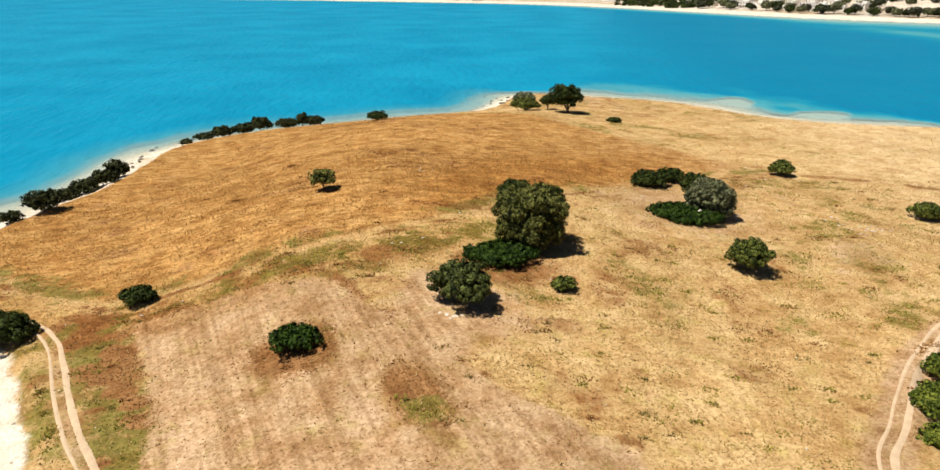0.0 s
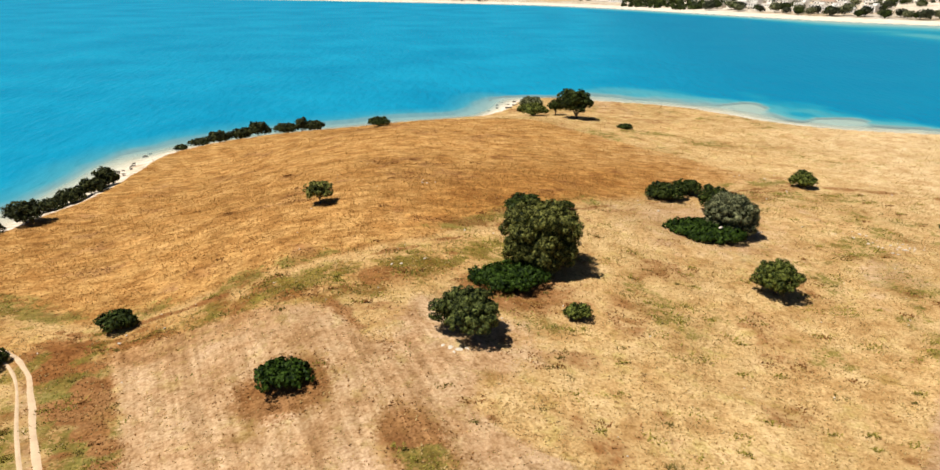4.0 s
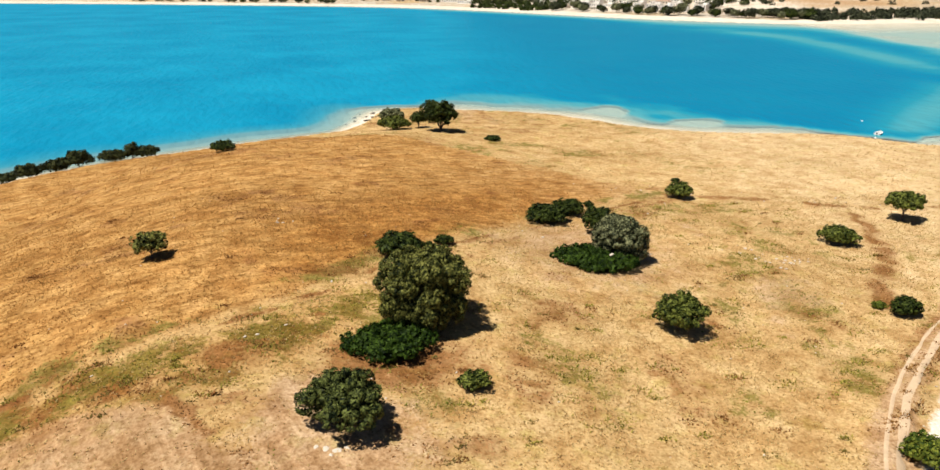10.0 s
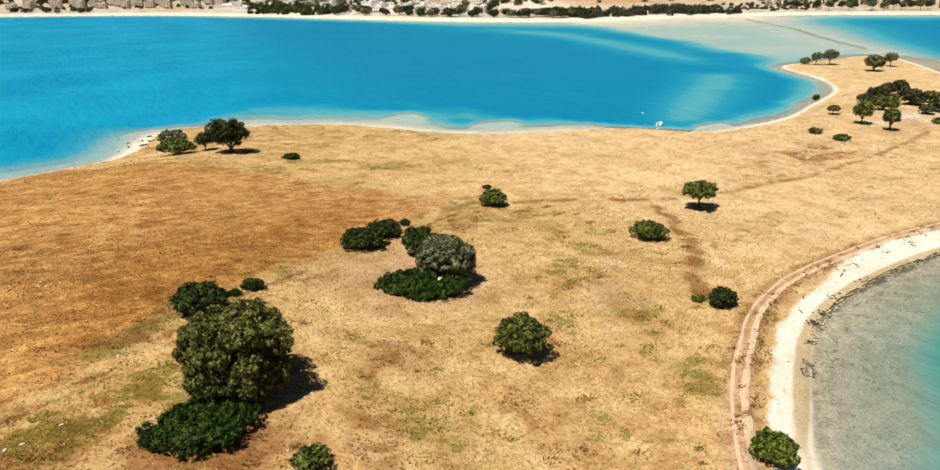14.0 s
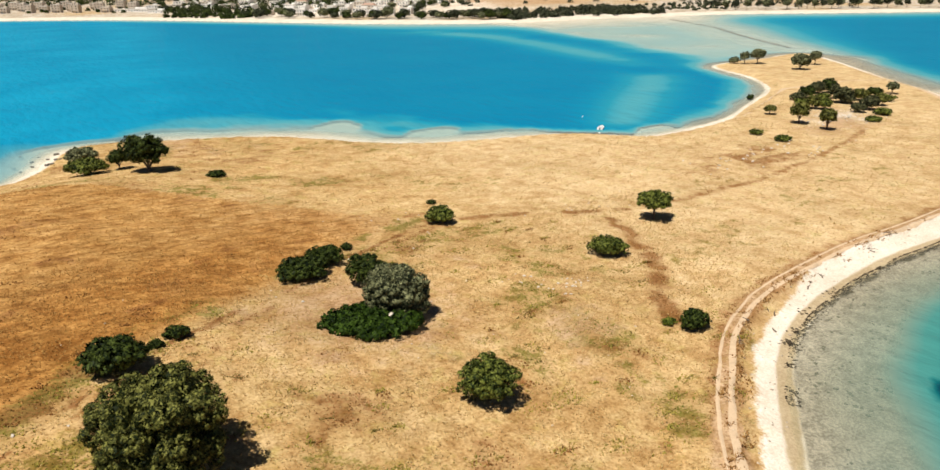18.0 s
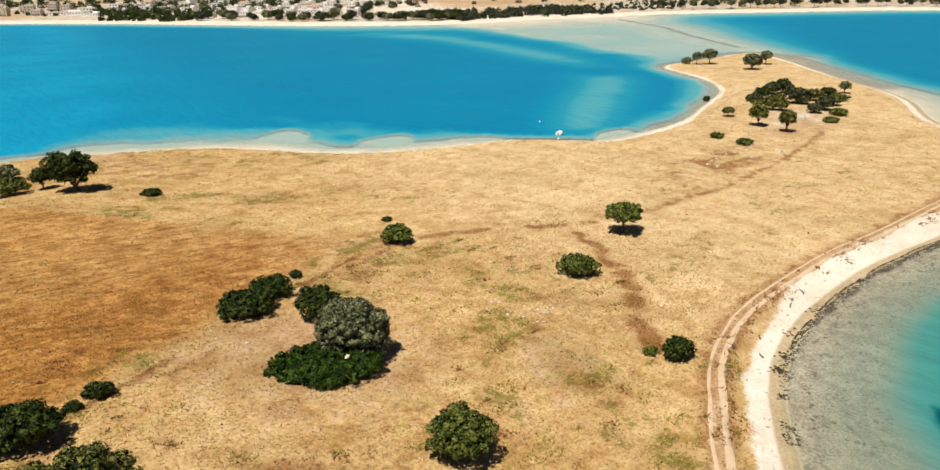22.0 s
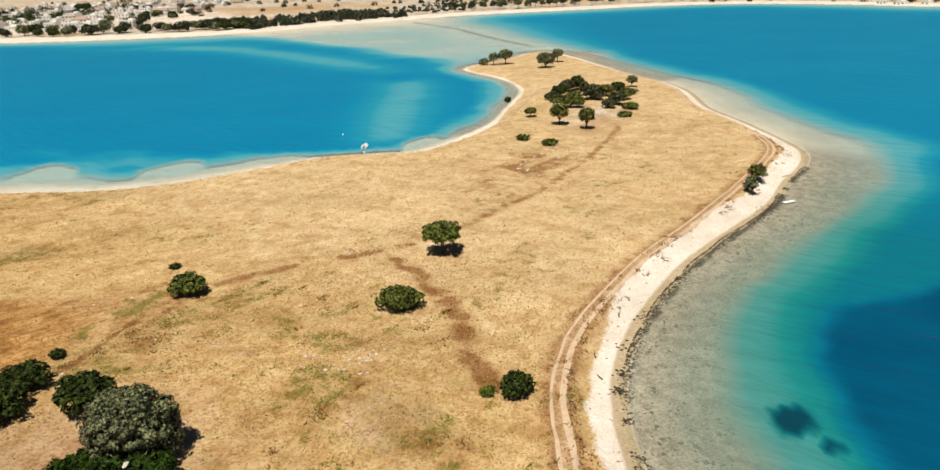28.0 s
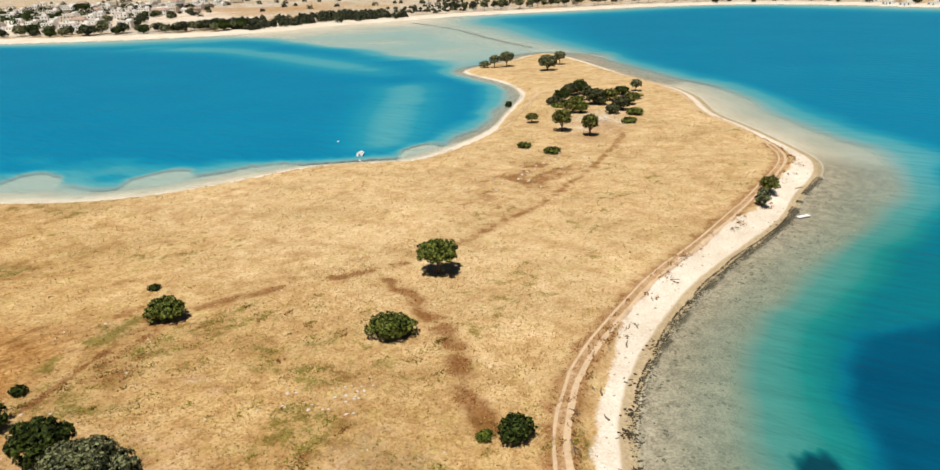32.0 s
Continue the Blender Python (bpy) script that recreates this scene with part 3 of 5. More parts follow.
    brown = np.maximum(brown, 0.85 * np.clip(1.2 - rim / 2.6, 0, 1) * step(n4, 0.4, 0.6))
    old, _ = line_distance(x, y, OLD_PATH)
    brown = np.maximum(brown, 0.74 * np.clip(1.2 - old / 3.0, 0, 1) * (0.62 + 0.38 * step(n4, 0.3, 0.55)))
    ridge, _ = line_distance(x, y, FIELD_RIDGE)
    brown = np.maximum(brown, np.clip(1.15 - ridge / 2.4, 0, 1) * (0.64 - 0.06 * step(x, 105, 130)) * (0.4 + 0.6 * step(n4, 0.25, 0.5)))
    brown = np.maximum(brown, 0.75 * spot(x, y, 160, 156, 26, 9, 8) * step(n2, 0.3, 0.6))
    field, _ = line_distance(x, y, PALE_FIELD, True)
    pale = np.clip(0.5 + np.where(inside(x, y, PALE_FIELD), field, -field) / 3.0, 0, 1)
    pale = np.maximum(pale * (1 - 0.9 * np.clip(1.9 * spot(x, y, -19.5, 72.5, 6.4) - 0.55, 0, 1)) * (1 - np.clip(1.8 * spot(x, y, -5.5, 63.5, 4.3, 7.8, 28) - 0.6, 0, 1)), 0)
    pale = np.maximum(pale, 1.1 * spot(x, y, -2, 79.5, 7.8, 6.8))
    pale = np.maximum(pale, 0.8 * spot(x, y, 38, 124, 14, 15))
    pale = np.maximum(pale, 0.55 * step(n1, 0.55, 0.7) * step(x, 10, 30) * (1 - step(x, 60, 80)))
    pale = np.maximum(pale, 0.7 * spot(x, y, 215, 170, 30, 16, 20) * step(n2, 0.35, 0.6))
    te, _ = line_distance(x, y, TRACK_EAST)
    tw, _ = line_distance(x, y, TRACK_WEST)
    track = np.minimum(te, tw + 2.0)
    brown = np.maximum(brown, np.where((d < 12) & (x > 20), 0.62 * step(y, 74, 88) * np.clip(1.25 - track / 3.6, 0, 1), 0))
    pale = np.maximum(pale, 0.6 * np.clip(1.3 - track / (1.7 + 1.5 * (1 - step(y, 76, 90))), 0, 1) * (1 + 0.5 * (1 - step(y, 76, 90))))
    wide = 3.5 - 2.6 * step(x, 190, 215) * step(y - 0.6 * (x - 200), 165, 195) + 1.8 * step(x, 120, 150) * (1 - step(x, 165, 200)) * step(y, 180, 195) + 2.5 * (1 - step(x, -72, -58)) * step(y, 95, 120) + 0.2 * (1 - step(x, -46, -38)) * (1 - step(y, 76, 90)) + 3.0 * spot(x, y, 190, 106, 30, 10)
    wide = wide + (2.0 * step(x, 92, 108) * (1 - step(x, 150, 168)) + 1.6 * (fbm(x, y, 3.0, 79, 3) - 0.5)) * step(120 - y, 0, 6)
    wide = wide - 2.6 * step(y, 205, 222) * (1 - step(x, 106, 122)) * (0.35 + 0.65 * step(np.abs(x - 10), 6, 12))
    sand = np.clip(0.5 + (wide - d) / 2.4, 0, 1)
    m, _ = line_distance(x, y, MAINLAND)
    mainland = inside(x, y, MAINLAND) & (d < 0)
    sand = np.where(mainland, np.clip(0.5 + (34 - m) / 14, 0, 1), sand)
    village = np.clip(1.6 * spot(x, y, 400, 930, 190, 130, -35), 0, 1)
    sand = np.where(mainland, np.maximum(sand, village * (0.35 + 0.5 * fbm(x, y, 30.0, 81, 3))), sand)
    earth = spot(x, y, 520, 900, 60, 110, -35) + spot(x, y, 640, 860, 70, 60)
    brown = np.where(mainland, 0.0, brown)
    pale = np.where(mainland, np.clip(0.9 * earth, 0, 1), pale * near)
    cream = cream * near
    bar, along = line_distance(x, y, BAR)
    south = step(x, 45, 70) * step(140 - y + 0.6 * np.maximum(x - 150, 0), 0, 30)
    bed = np.where((d <= 0) & ~mainland, 1.0, 0.0) * step(-d, 0.2, 1.5) * np.maximum(0.10 + 0.90 * south * (1 - 0.65 * step(x, 190, 230)), 0.85 * step(x, 165, 195) * step(y, 170, 200) * step(24 + d, 0, 10))
    out = np.maximum(-d, 0)
    wrack = np.where((d < 0.6) & (d > -5), 0.62 * spot(x, y, 120, 100, 42, 12) * 1.7 * np.clip(1 - np.abs(out - 0.9) / 1.8, 0, 1) * step(fbm(x, y, 3.0, 77, 2), 0.35, 0.6), 0)
    shoals = step(x, 40, 60) * (1 - step(x, 120, 150)) * step(y, 205, 225)
    wrack = np.maximum(wrack, np.where(d < 0, 0.36 * shoals * np.clip(1.2 - np.abs(out - 4.0) / 3.0, 0, 1) * step(fbm(x, y, 7.0, 78, 3), 0.4, 0.6), 0))
    return z, {"gold": gold * near, "dark_orange": step(s, 0.5, 5) * (1 - step(s, 9, 34)) * step(x, -22, 4) * (1 - step(x, 40, 75)) * near + 0.8 * weedy * near, "cream": cream, "green": green * near, "brown": brown * (near | mainland), "pale": pale, "sand": sand, "bed": bed, "wrack": wrack, "mown": np.clip(0.5 + np.where(inside(x, y, PALE_FIELD), field, -field) / 3.0, 0, 1) * near, "dust": np.where(mainland, 0.35 + 0.5 * fbm(x, y, 60.0, 80, 3), 0.62 * spot(x, y, 224, 174, 26, 13, 22) * near), "wet": np.clip(1.3 - np.abs(d - 0.15) / 1.25, 0, 1) * south * (1 - mainland)}


GROUND = ground_material()
xs = spaced([(-3000, 300), (-600, 60), (-180, 10), (-100, 1.4), (-70, 0.8), (130, 1.4), (240, 2.5), (420, 8), (1000, 40), (1400, 150), (4000, 1)])
ys = spaced([(-3000, 300), (-300, 40), (-60, 8), (30, 0.8), (165, 1.4), (300, 4), (420, 8), (1200, 25), (1500, 150), (4000, 1)])
ground = tagged(sheet("ground", xs, ys, ground_layers, GROUND), "dry straw-coloured grassland with pale sandy beaches and sea bed", "ground", kind="structure")


def water_layers(x, y):
    z = height(x, y)
    return np.zeros(x.shape) - 0.0, {"depth": np.maximum(-z, 0.0), "open_sea": 1 - step(x - 0.12 * y, -60, 90), "weed": step(weed_bed(x, y), 0.05, 0.5) * (x > 60) * (y < 110), "reef_side": step(x, 40, 75) * step(140 - y + 0.6 * np.maximum(x - 150, 0), 0, 30) * (1 - 0.9 * step(x + 0.8 * (100 - y), 165, 245))}


wx = spaced([(-3000, 300), (-600, 40), (-180, 6), (-60, 3), (63, 1.2), (135, 3), (240, 3), (420, 8), (1000, 40), (1400, 150), (4000, 1)])
wy = spaced([(-3000, 300), (-300, 40), (-60, 6), (40, 2.5), (62, 1.1), (104, 2.5), (300, 4), (420, 8), (1250, 40), (1500, 150), (4000, 1)])
sea = tagged(sheet("water", wx, wy, water_layers, water_material()), "calm turquoise sea, clear over the shallows", "sea", kind="structure")


# ---- plants ----
def fill(me, verts, faces, smooth=False):
    """Mesh data from arrays of corner places and quads."""
    faces = np.asarray(faces)
    k = faces.shape[1]
    me.vertices.add(len(verts))
    me.vertices.foreach_set("co", np.asarray(verts, float).ravel())
    me.loops.add(faces.size)
    me.loops.foreach_set("vertex_index", faces.ravel())
    me.polygons.add(len(faces))
    me.polygons.foreach_set("loop_start", np.arange(len(faces)) * k)
    me.polygons.foreach_set("loop_total", np.full(len(faces), k))
    if smooth:
        me.polygons.foreach_set("use_smooth", np.ones(len(faces), bool))
    me.update()
    return me


def unit(v):
    return v / (np.linalg.norm(v, axis=-1, keepdims=True) + 1e-9)


def leaf_quads(rng, places, normals, size, ragged=0.22):
    """One small leaf spray at each place, roughly facing along its normal."""
    n = unit(normals + rng.normal(0, ragged, normals.shape))
    u = unit(np.cross(n, rng.normal(0, 1, n.shape)))
    v = np.cross(n, u)
    s = (size * rng.uniform(0.35, 1.15, len(n)))[:, None]
    l = s * rng.uniform(1.2, 2.6, len(n))[:, None]
    bend = n * s * 0.25
    corners = np.stack([places - u * s * 0.5, places - v * l * 0.5 + bend, places + u * s * 0.5, places + v * l * 0.5 + bend], 1)
    return corners.reshape(-1, 3), np.arange(len(n) * 4).reshape(-1, 4)


def crown_data(name, lobes, leaf, mat, seed, billow=0.42, cover=1.5, floor=-0.25, skip=0.0, tuck=0.0, sprigs=0.0):
    """Foliage: leaf sprays on the billows of each lobe (middle x, y, z, radii a, b, c), with dark clefts between lobes.
    billow: their size beside the lobe's; sprigs: loose shoots that stand out of the outline."""
    rng = np.random.default_rng(seed)
    where, facing = [], []
    for cx, cy, cz, a, b, c in lobes:
        size = (a * b * c) ** (1 / 3)
        r0 = max(leaf * 1.5, size * billow)
        count = max(7, int(4 * math.pi * size * size / (r0 * r0 * 2.3)))
        k = np.arange(count) + 0.5
        zed, turn = 1 - 2 * k / count, k * 2.39996 + rng.uniform(0, 6.28)
        d = np.stack([np.sqrt(1 - zed * zed) * np.cos(turn), np.sqrt(1 - zed * zed) * np.sin(turn), zed], 1)
        d = unit(d + rng.normal(0, 0.16, d.shape))
        d = d[d[:, 2] > floor]
        d = d[rng.random(len(d)) > skip]
        mid = np.array([cx, cy, cz]) + d * rng.uniform(0.80, 1.04, (len(d), 1)) * np.array([a, b, c])
        rad = r0 * rng.uniform(0.6, 1.1, len(d))
        for m, r, o in zip(mid, rad, d):
            k = max(8, int(cover * 2.3 * math.pi * r * r / (leaf * leaf)))
            q = unit(rng.normal(0, 1, (k, 3)) + o * 0.7 + (0, 0, 0.15))
            where.append(m + q * r * rng.uniform(0.72, 1.06, (k, 1)) * (1, 1, 0.85))
            facing.append(q + 0.25 * o)
        # the inside, seen through the gaps
        k = int(4 * math.pi * size * size / (leaf * leaf) * 0.4)
        q = unit(rng.normal(0, 1, (k, 3)))
        q = q[q[:, 2] > floor - 0.2]
        where.append(np.array([cx, cy, cz]) + q * np.array([a, b, c]) * rng.uniform(0.45, 0.75, (len(q), 1)))
        facing.append(q)
        k = int(sprigs * size * size * 3)
        for o in unit(rng.normal(0, 1, (k, 3)) + (0, 0, 0.6)):
            reach = np.linspace(0.9, 1.12 + 0.25 * rng.random(), 7)[:, None]
            where.append(np.array([cx, cy, cz]) + o * reach * np.array([a, b, c]) + rng.normal(0, leaf * 0.3, (7, 3)))
            facing.append(np.repeat(o[None], 7, 0) + rng.normal(0, 0.5, (7, 3)))
    where, facing = np.concatenate(where), unit(np.concatenate(facing))
    if tuck:
        # overhanging foot: the lowest leaves stand back under the crown
        pull = 1 - tuck * np.clip(1 - where[:, 2] / (0.38 * where[:, 2].max()), 0, 1)
        where[:, 0] *= pull
        where[:, 1] *= pull
    where[:, 2] = np.maximum(where[:, 2], 0.02)
    me = fill(bpy.data.meshes.new(name), *leaf_quads(rng, where, facing, leaf))
    me.materials.append(mat)
    return me


def tube(points, radii, sides=8):
    """Corner places and quads of a bent, tapering round stem."""
    p, r = np.array(points, float), np.array(radii, float)
    t = unit(np.gradient(p, axis=0))
    u = unit(np.cross(t, (0.31, 0.95, 0.1)))
    v = np.cross(t, u)
    a = np.linspace(0, 2 * math.pi, sides, endpoint=False)
    ring = p[:, None] + r[:, None, None] * (np.cos(a)[None, :, None] * u[:, None] + np.sin(a)[None, :, None] * v[:, None])
    i, j = np.meshgrid(np.arange(len(p) - 1), np.arange(sides), indexing="ij")
    q = np.stack([i * sides + j, i * sides + (j + 1) % sides, (i + 1) * sides + (j + 1) % sides, (i + 1) * sides + j], -1).reshape(-1, 4)
    return ring.reshape(-1, 3), q


def stems_data(name, stems, mat):
    verts, faces, base = [], [], 0
    for pts, radii in stems:
        v, f = tube(pts, radii)
        verts.append(v)
        faces.append(f + base)
        base += len(v)
    me = fill(bpy.data.meshes.new(name), np.concatenate(verts), np.concatenate(faces), True)
    me.materials.append(mat)
    return me


def child(name, me, parent, label=""):
    ob = new(name, me)
    ob.parent = parent
    return tagged(ob, label)


def place_z(x, y):
    return float(height(np.array([x]), np.array([y]))[0])


def mound(rng, w, deep, h, low, count):
    """Lobes that cover a rounded crown from height low to height h, with clefts between them."""
    half = (h - low) * 0.5 if low > 0 else h * 0.52
    mid = low + half if low > 0 else h * 0.40
    parts = [(0, 0, mid, w * 0.30, deep * 0.30, half * 0.74)]
    for k in range(count):
        z = 1 - (k + 0.5) / count * (1.75 if low > 0 else 1.22)
        a = k * 2.39996 + rng.uniform(-0.35, 0.35)
        r = math.sqrt(max(0.0, 1 - z * z))
        s = rng.uniform(0.12, 0.21) * (1.15 if count < 12 else 1.0)
        push = rng.uniform(0.86, 1.14)
        top = s * (w + deep) / 2 * rng.uniform(0.75, 1.0)
        top = min(top, half * 0.62)
        parts.append((math.cos(a) * r * (w * 0.5 - w * s) * push, math.sin(a) * r * (deep * 0.5 - deep * s) * push, mid + z * (h - mid - top) * push, w * s, deep * s, top))
    return parts


def bush(name, label, x, y, w, h, mat, seed, leaf=0.26, deep=None, lobes=5, category="bush", group="", stems=True, cover=1.5, tuck=0.25, turn=0.0, billow=0.42, sprigs=0.5):
    """A rounded shrub down to the ground, w wide, deep from front to back and h high, of several lobes."""
    rng = np.random.default_rng(seed)
    deep = deep or w * 0.95
    parts = mound(rng, w, deep, h, 0.0, 2 * lobes)
    root = tagged(new(name), label, category, group)
    root.matrix_world = pose(x, y, place_z(x, y) - 0.05, 0, 0, turn)
    child("foliage", crown_data("foliage", parts, leaf, mat, seed, billow, cover, tuck=tuck, sprigs=sprigs), root)
    if stems:
        sticks = []
        for k in range(5):
            a = rng.uniform(0, 6.28)
            sticks.append(([(0.1 * math.cos(a), 0.1 * math.sin(a), 0), (w * 0.12 * math.cos(a), deep * 0.12 * math.sin(a), h * 0.3), (w * 0.25 * math.cos(a), deep * 0.25 * math.sin(a), h * 0.6)], (0.07, 0.05, 0.02)))
        child("stem", stems_data("stem", sticks, BARK), root)
    return root


def tree(name, label, x, y, w, h, mat, seed, trunk=0.3, leaf=0.28, lobes=7, thick=0.2, category="tree", group="", skip=0.0, lean=(0, 0), cover=1.5, skirt=0, billow=0.42, sprigs=0.5):
    """A tree: tapered trunk, limbs to each lobe of the crown, and a crown of leaf clumps. trunk: the bare share of the height."""
    rng = np.random.default_rng(seed)
    low = h * trunk
    parts = [(a + lean[0], b + lean[1], c, d, e, f) for a, b, c, d, e, f in mound(rng, w, w, h, low, 2 * lobes)]
    for k in range(skirt):
        a = 2 * math.pi * (k + rng.uniform(-0.3, 0.3)) / skirt
        parts.append((math.cos(a) * w * 0.27, math.sin(a) * w * 0.27, h * rng.uniform(0.20, 0.30), w * 0.2, w * 0.2, h * 0.2))
    root = tagged(new(name), label, category, group)
    root.location = (x, y, place_z(x, y) - 0.05)
    fork = (lean[0] * 0.4, lean[1] * 0.4, max(low * 0.8, 0.4))
    child("trunk", stems_data("trunk", [([(0, 0, 0), (fork[0] * 0.3 + 0.05, fork[1] * 0.3, fork[2] * 0.5), fork], (thick * 1.25, thick, thick * 0.85))], BARK), root)
    for px, py, pz, *_ in parts[1 : 2 * lobes + 1 : 2]:
        knee = (fork[0] + (px - fork[0]) * 0.5, fork[1] + (py - fork[1]) * 0.5, fork[2] + (pz - fork[2]) * 0.65)
        child("limb", stems_data("limb", [([fork, knee, (px, py, pz)], (thick * 0.6, thick * 0.38, thick * 0.12))], BARK), root)
    child("crown", crown_data("crown", parts, leaf, mat, seed, billow, cover, -0.6, skip, sprigs=sprigs), root)
    return root


# solitary trees and shrubs on the field
bush("mastic_bush", "dark green mastic bush beside the mown field", -44.5, 90.0, 5.0, 2.3, LEAF_DARK, 11)
bush("juniper_bush", "low dark green bush in a ring of brown weeds", -19.6, 73.2, 6.2, 2.2, LEAF_CARPET, 12, deep=5.6)
bush("oak_bush", "tall domed evergreen bush on bare pale ground", -1.3, 81.6, 8.2, 5.1, LEAF_OAK, 13, lobes=6, leaf=0.2, tuck=0.34)
tree("olive_tree", "large wild olive tree with a broad dense crown", 8.9, 100.2, 10.4, 9.0, LEAF_OLIVE, 14, trunk=0.12, lobes=8, leaf=0.2, thick=0.38, skirt=8)
bush("mastic_bush", "dark green bush behind the large olive tree", 7.9, 119.0, 6.8, 3.4, LEAF_DARK, 15)
bush("juniper_carpet", "low spreading dark green carpet bush under the olive tree", 4.3, 94.6, 10.2, 1.8, LEAF_CARPET, 16, deep=8.6, lobes=10, sprigs=0, tuck=0.1)
bush("mastic_bush", "small green bush alone in dry grass", 12.1, 86.8, 3.3, 1.8, LEAF_GREEN, 17, leaf=0.2)
bush("mastic_bush", "mid-green leafy bush alone in dry grass", 40.6, 99.3, 7.0, 4.7, LEAF_GREEN, 18, lobes=6, leaf=0.2)
tree("olive_tree", "small scraggy olive tree alone on the golden slope", -25.3, 122.4, 4.4, 3.6, LEAF_OLIVE, 19, trunk=0.25, lobes=5, thick=0.12, skip=0.15)
bush("mastic_bush", "small dark bush on the old field edge", 14.9, 124.2, 2.8, 1.4, LEAF_DARK, 20, leaf=0.2)
bush("mastic_bush", "very small dark bush on the old field edge", 12.4, 122.4, 1.5, 0.8, LEAF_DARK, 21, leaf=0.16)
bush("mastic_bush", "wide dark green bush beside bare ground", 35.0, 138.8, 7.4, 2.8, LEAF_DARK, 22, lobes=7)
bush("mastic_bush", "dark green bush joining a wider one", 40.2, 143.0, 5.8, 2.7, LEAF_DARK, 23, lobes=6)
bush("olive_bush", "dark rounded bush behind the grey-green tree", 42.0, 132.0, 6.2, 4.6, LEAF_DARK, 24, lobes=6)
tree("olive_tree", "grey-green olive tree rising from a dark carpet bush", 41.5, 121.8, 8.8, 6.4, LEAF_GREY, 25, trunk=0.1, lobes=8, leaf=0.2, thick=0.3, skirt=6)
bush("juniper_carpet", "low spreading dark green carpet bush under the grey-green tree", 36.7, 119.4, 13.4, 1.8, LEAF_CARPET, 26, deep=9.2, lobes=12, turn=-33, sprigs=0, tuck=0.1)
bush("mastic_bush", "small dark bush near the old field edge", 46.2, 148.6, 1.9, 1.1, LEAF_DARK, 27, leaf=0.18)
bush("mastic_bush", "round green bush beside a stony field edge", 68.0, 155.4, 5.7, 3.1, LEAF_GREEN, 28)
bush("juniper_bush", "tiny flat green bush on the pale field", 72.8, 167.0, 2.1, 0.7, LEAF_DARK, 29, leaf=0.18)
bush("mastic_bush", "leafy green bush beside the old path", 83.2, 126.6, 6.4, 3.0, LEAF_GREEN, 30, lobes=6)
tree("carob_tree", "round-crowned carob tree casting shade on the field", 102.8, 135.4, 6.6, 5.5, LEAF_GREEN, 31, trunk=0.40, lobes=7, thick=0.2)
bush("mastic_bush", "compact dark green bush beside the dirt track", 74.3, 100.6, 4.0, 2.7, LEAF_DARK, 32)
bush("spurge_bush", "small bright green spurge bush in dry grass", 72.3, 103.2, 1.8, 0.9, LEAF_BRIGHT, 33, leaf=0.18)
bush("mastic_bush", "bright green bush at the edge of the beach", 54.2, 73.8, 4.8, 2.6, LEAF_BRIGHT, 34, lobes=6)
bush("mastic_bush", "bright yellow-green bush between the track and the beach", 50.0, 66.8, 7.2, 3.0, LEAF_BRIGHT, 36, lobes=8)
bush("mastic_bush", "low yellow-green bush beside the end of the track", 46.8, 60.2, 6.0, 2.4, LEAF_BRIGHT, 37, lobes=6)
bush("mastic_bush", "large dark bush on the sandy bank", -58.5, 82.5, 8.5, 3.8, LEAF_DARK, 35)
# trees and shrubs on the north tip, the west shore and the far spit
bush("mastic_bush", "wide fresh-green bush on the headland", 17.5, 227.4, 9.0, 3.6, LEAF_GREEN, 40)
bush("olive_bush", "grey-green bush on the headland beside rocks", 18.4, 247.2, 8.2, 3.9, LEAF_GREY, 41)
tree("olive_tree", "small dark olive tree on the headland", 24.2, 227.9, 4.6, 4.5, LEAF_DARK, 42, trunk=0.25, lobes=5, thick=0.16)
tree("pine_tree", "dark wind-bent pine tree on the headland", 29.6, 220.1, 10.2, 8.8, LEAF_DARK, 43, trunk=0.10, lobes=6, thick=0.35, skip=0.18, lean=(-0.8, 0.2), sprigs=1.0)
bush("juniper_bush", "low flat dark bush on the pale field", 41.3, 208.7, 4.4, 1.2, LEAF_DARK, 44)
for seed, (bx, by, bw, bd, bh, turn) in enumerate(((-84.6, 128.6, 4.6, 4.0, 2.6, 0), (-81.0, 133.6, 7.4, 6.0, 4.2, 20), (-83.0, 145.2, 5.6, 4.2, 2.4, 50), (-81.4, 149.6, 6.6, 4.6, 3.0, 55),
                                                   (-79.4, 154.4, 6.8, 4.8, 3.6, 60), (-79.2, 160.4, 5.6, 5.0, 4.3, 0), (-76.6, 195.6, 3.8, 2.6, 1.3, 50), (-72.8, 199.4, 6.4, 4.2, 2.2, 40), (-68.8, 202.4, 7.2, 5.2, 3.5, 40),
                                                   (-64.4, 208.0, 8.4, 5.2, 3.4, 45), (-60.4, 212.0, 6.8, 5.6, 4.6, 30), (-54.4, 217.8, 7.6, 4.8, 3.0, 25), (-50.0, 219.2, 4.4, 4.0, 4.2, 0), (-46.6, 219.4, 6.6, 4.6, 3.2, 20)), 50):
    bush("shore_bush", "dark green wind-shaped bush in a hedge along the sandy west shore" if bh > 2 else "small low bush at the end of a shore hedge", bx, by, bw, bh, LEAF_SHORE, seed, deep=bd, turn=turn, lobes=6, leaf=0.3, group="bushes along the west shore")
bush("mastic_bush", "round dark bush on the crest above the sea", -24.1, 190.0, 5.1, 2.4, LEAF_DARK, 59)
bush("juniper_bush", "low cushion-shaped green bush on stony ground", 183.0, 173.2, 3.9, 1.4, LEAF_GREEN, 60, leaf=0.3)
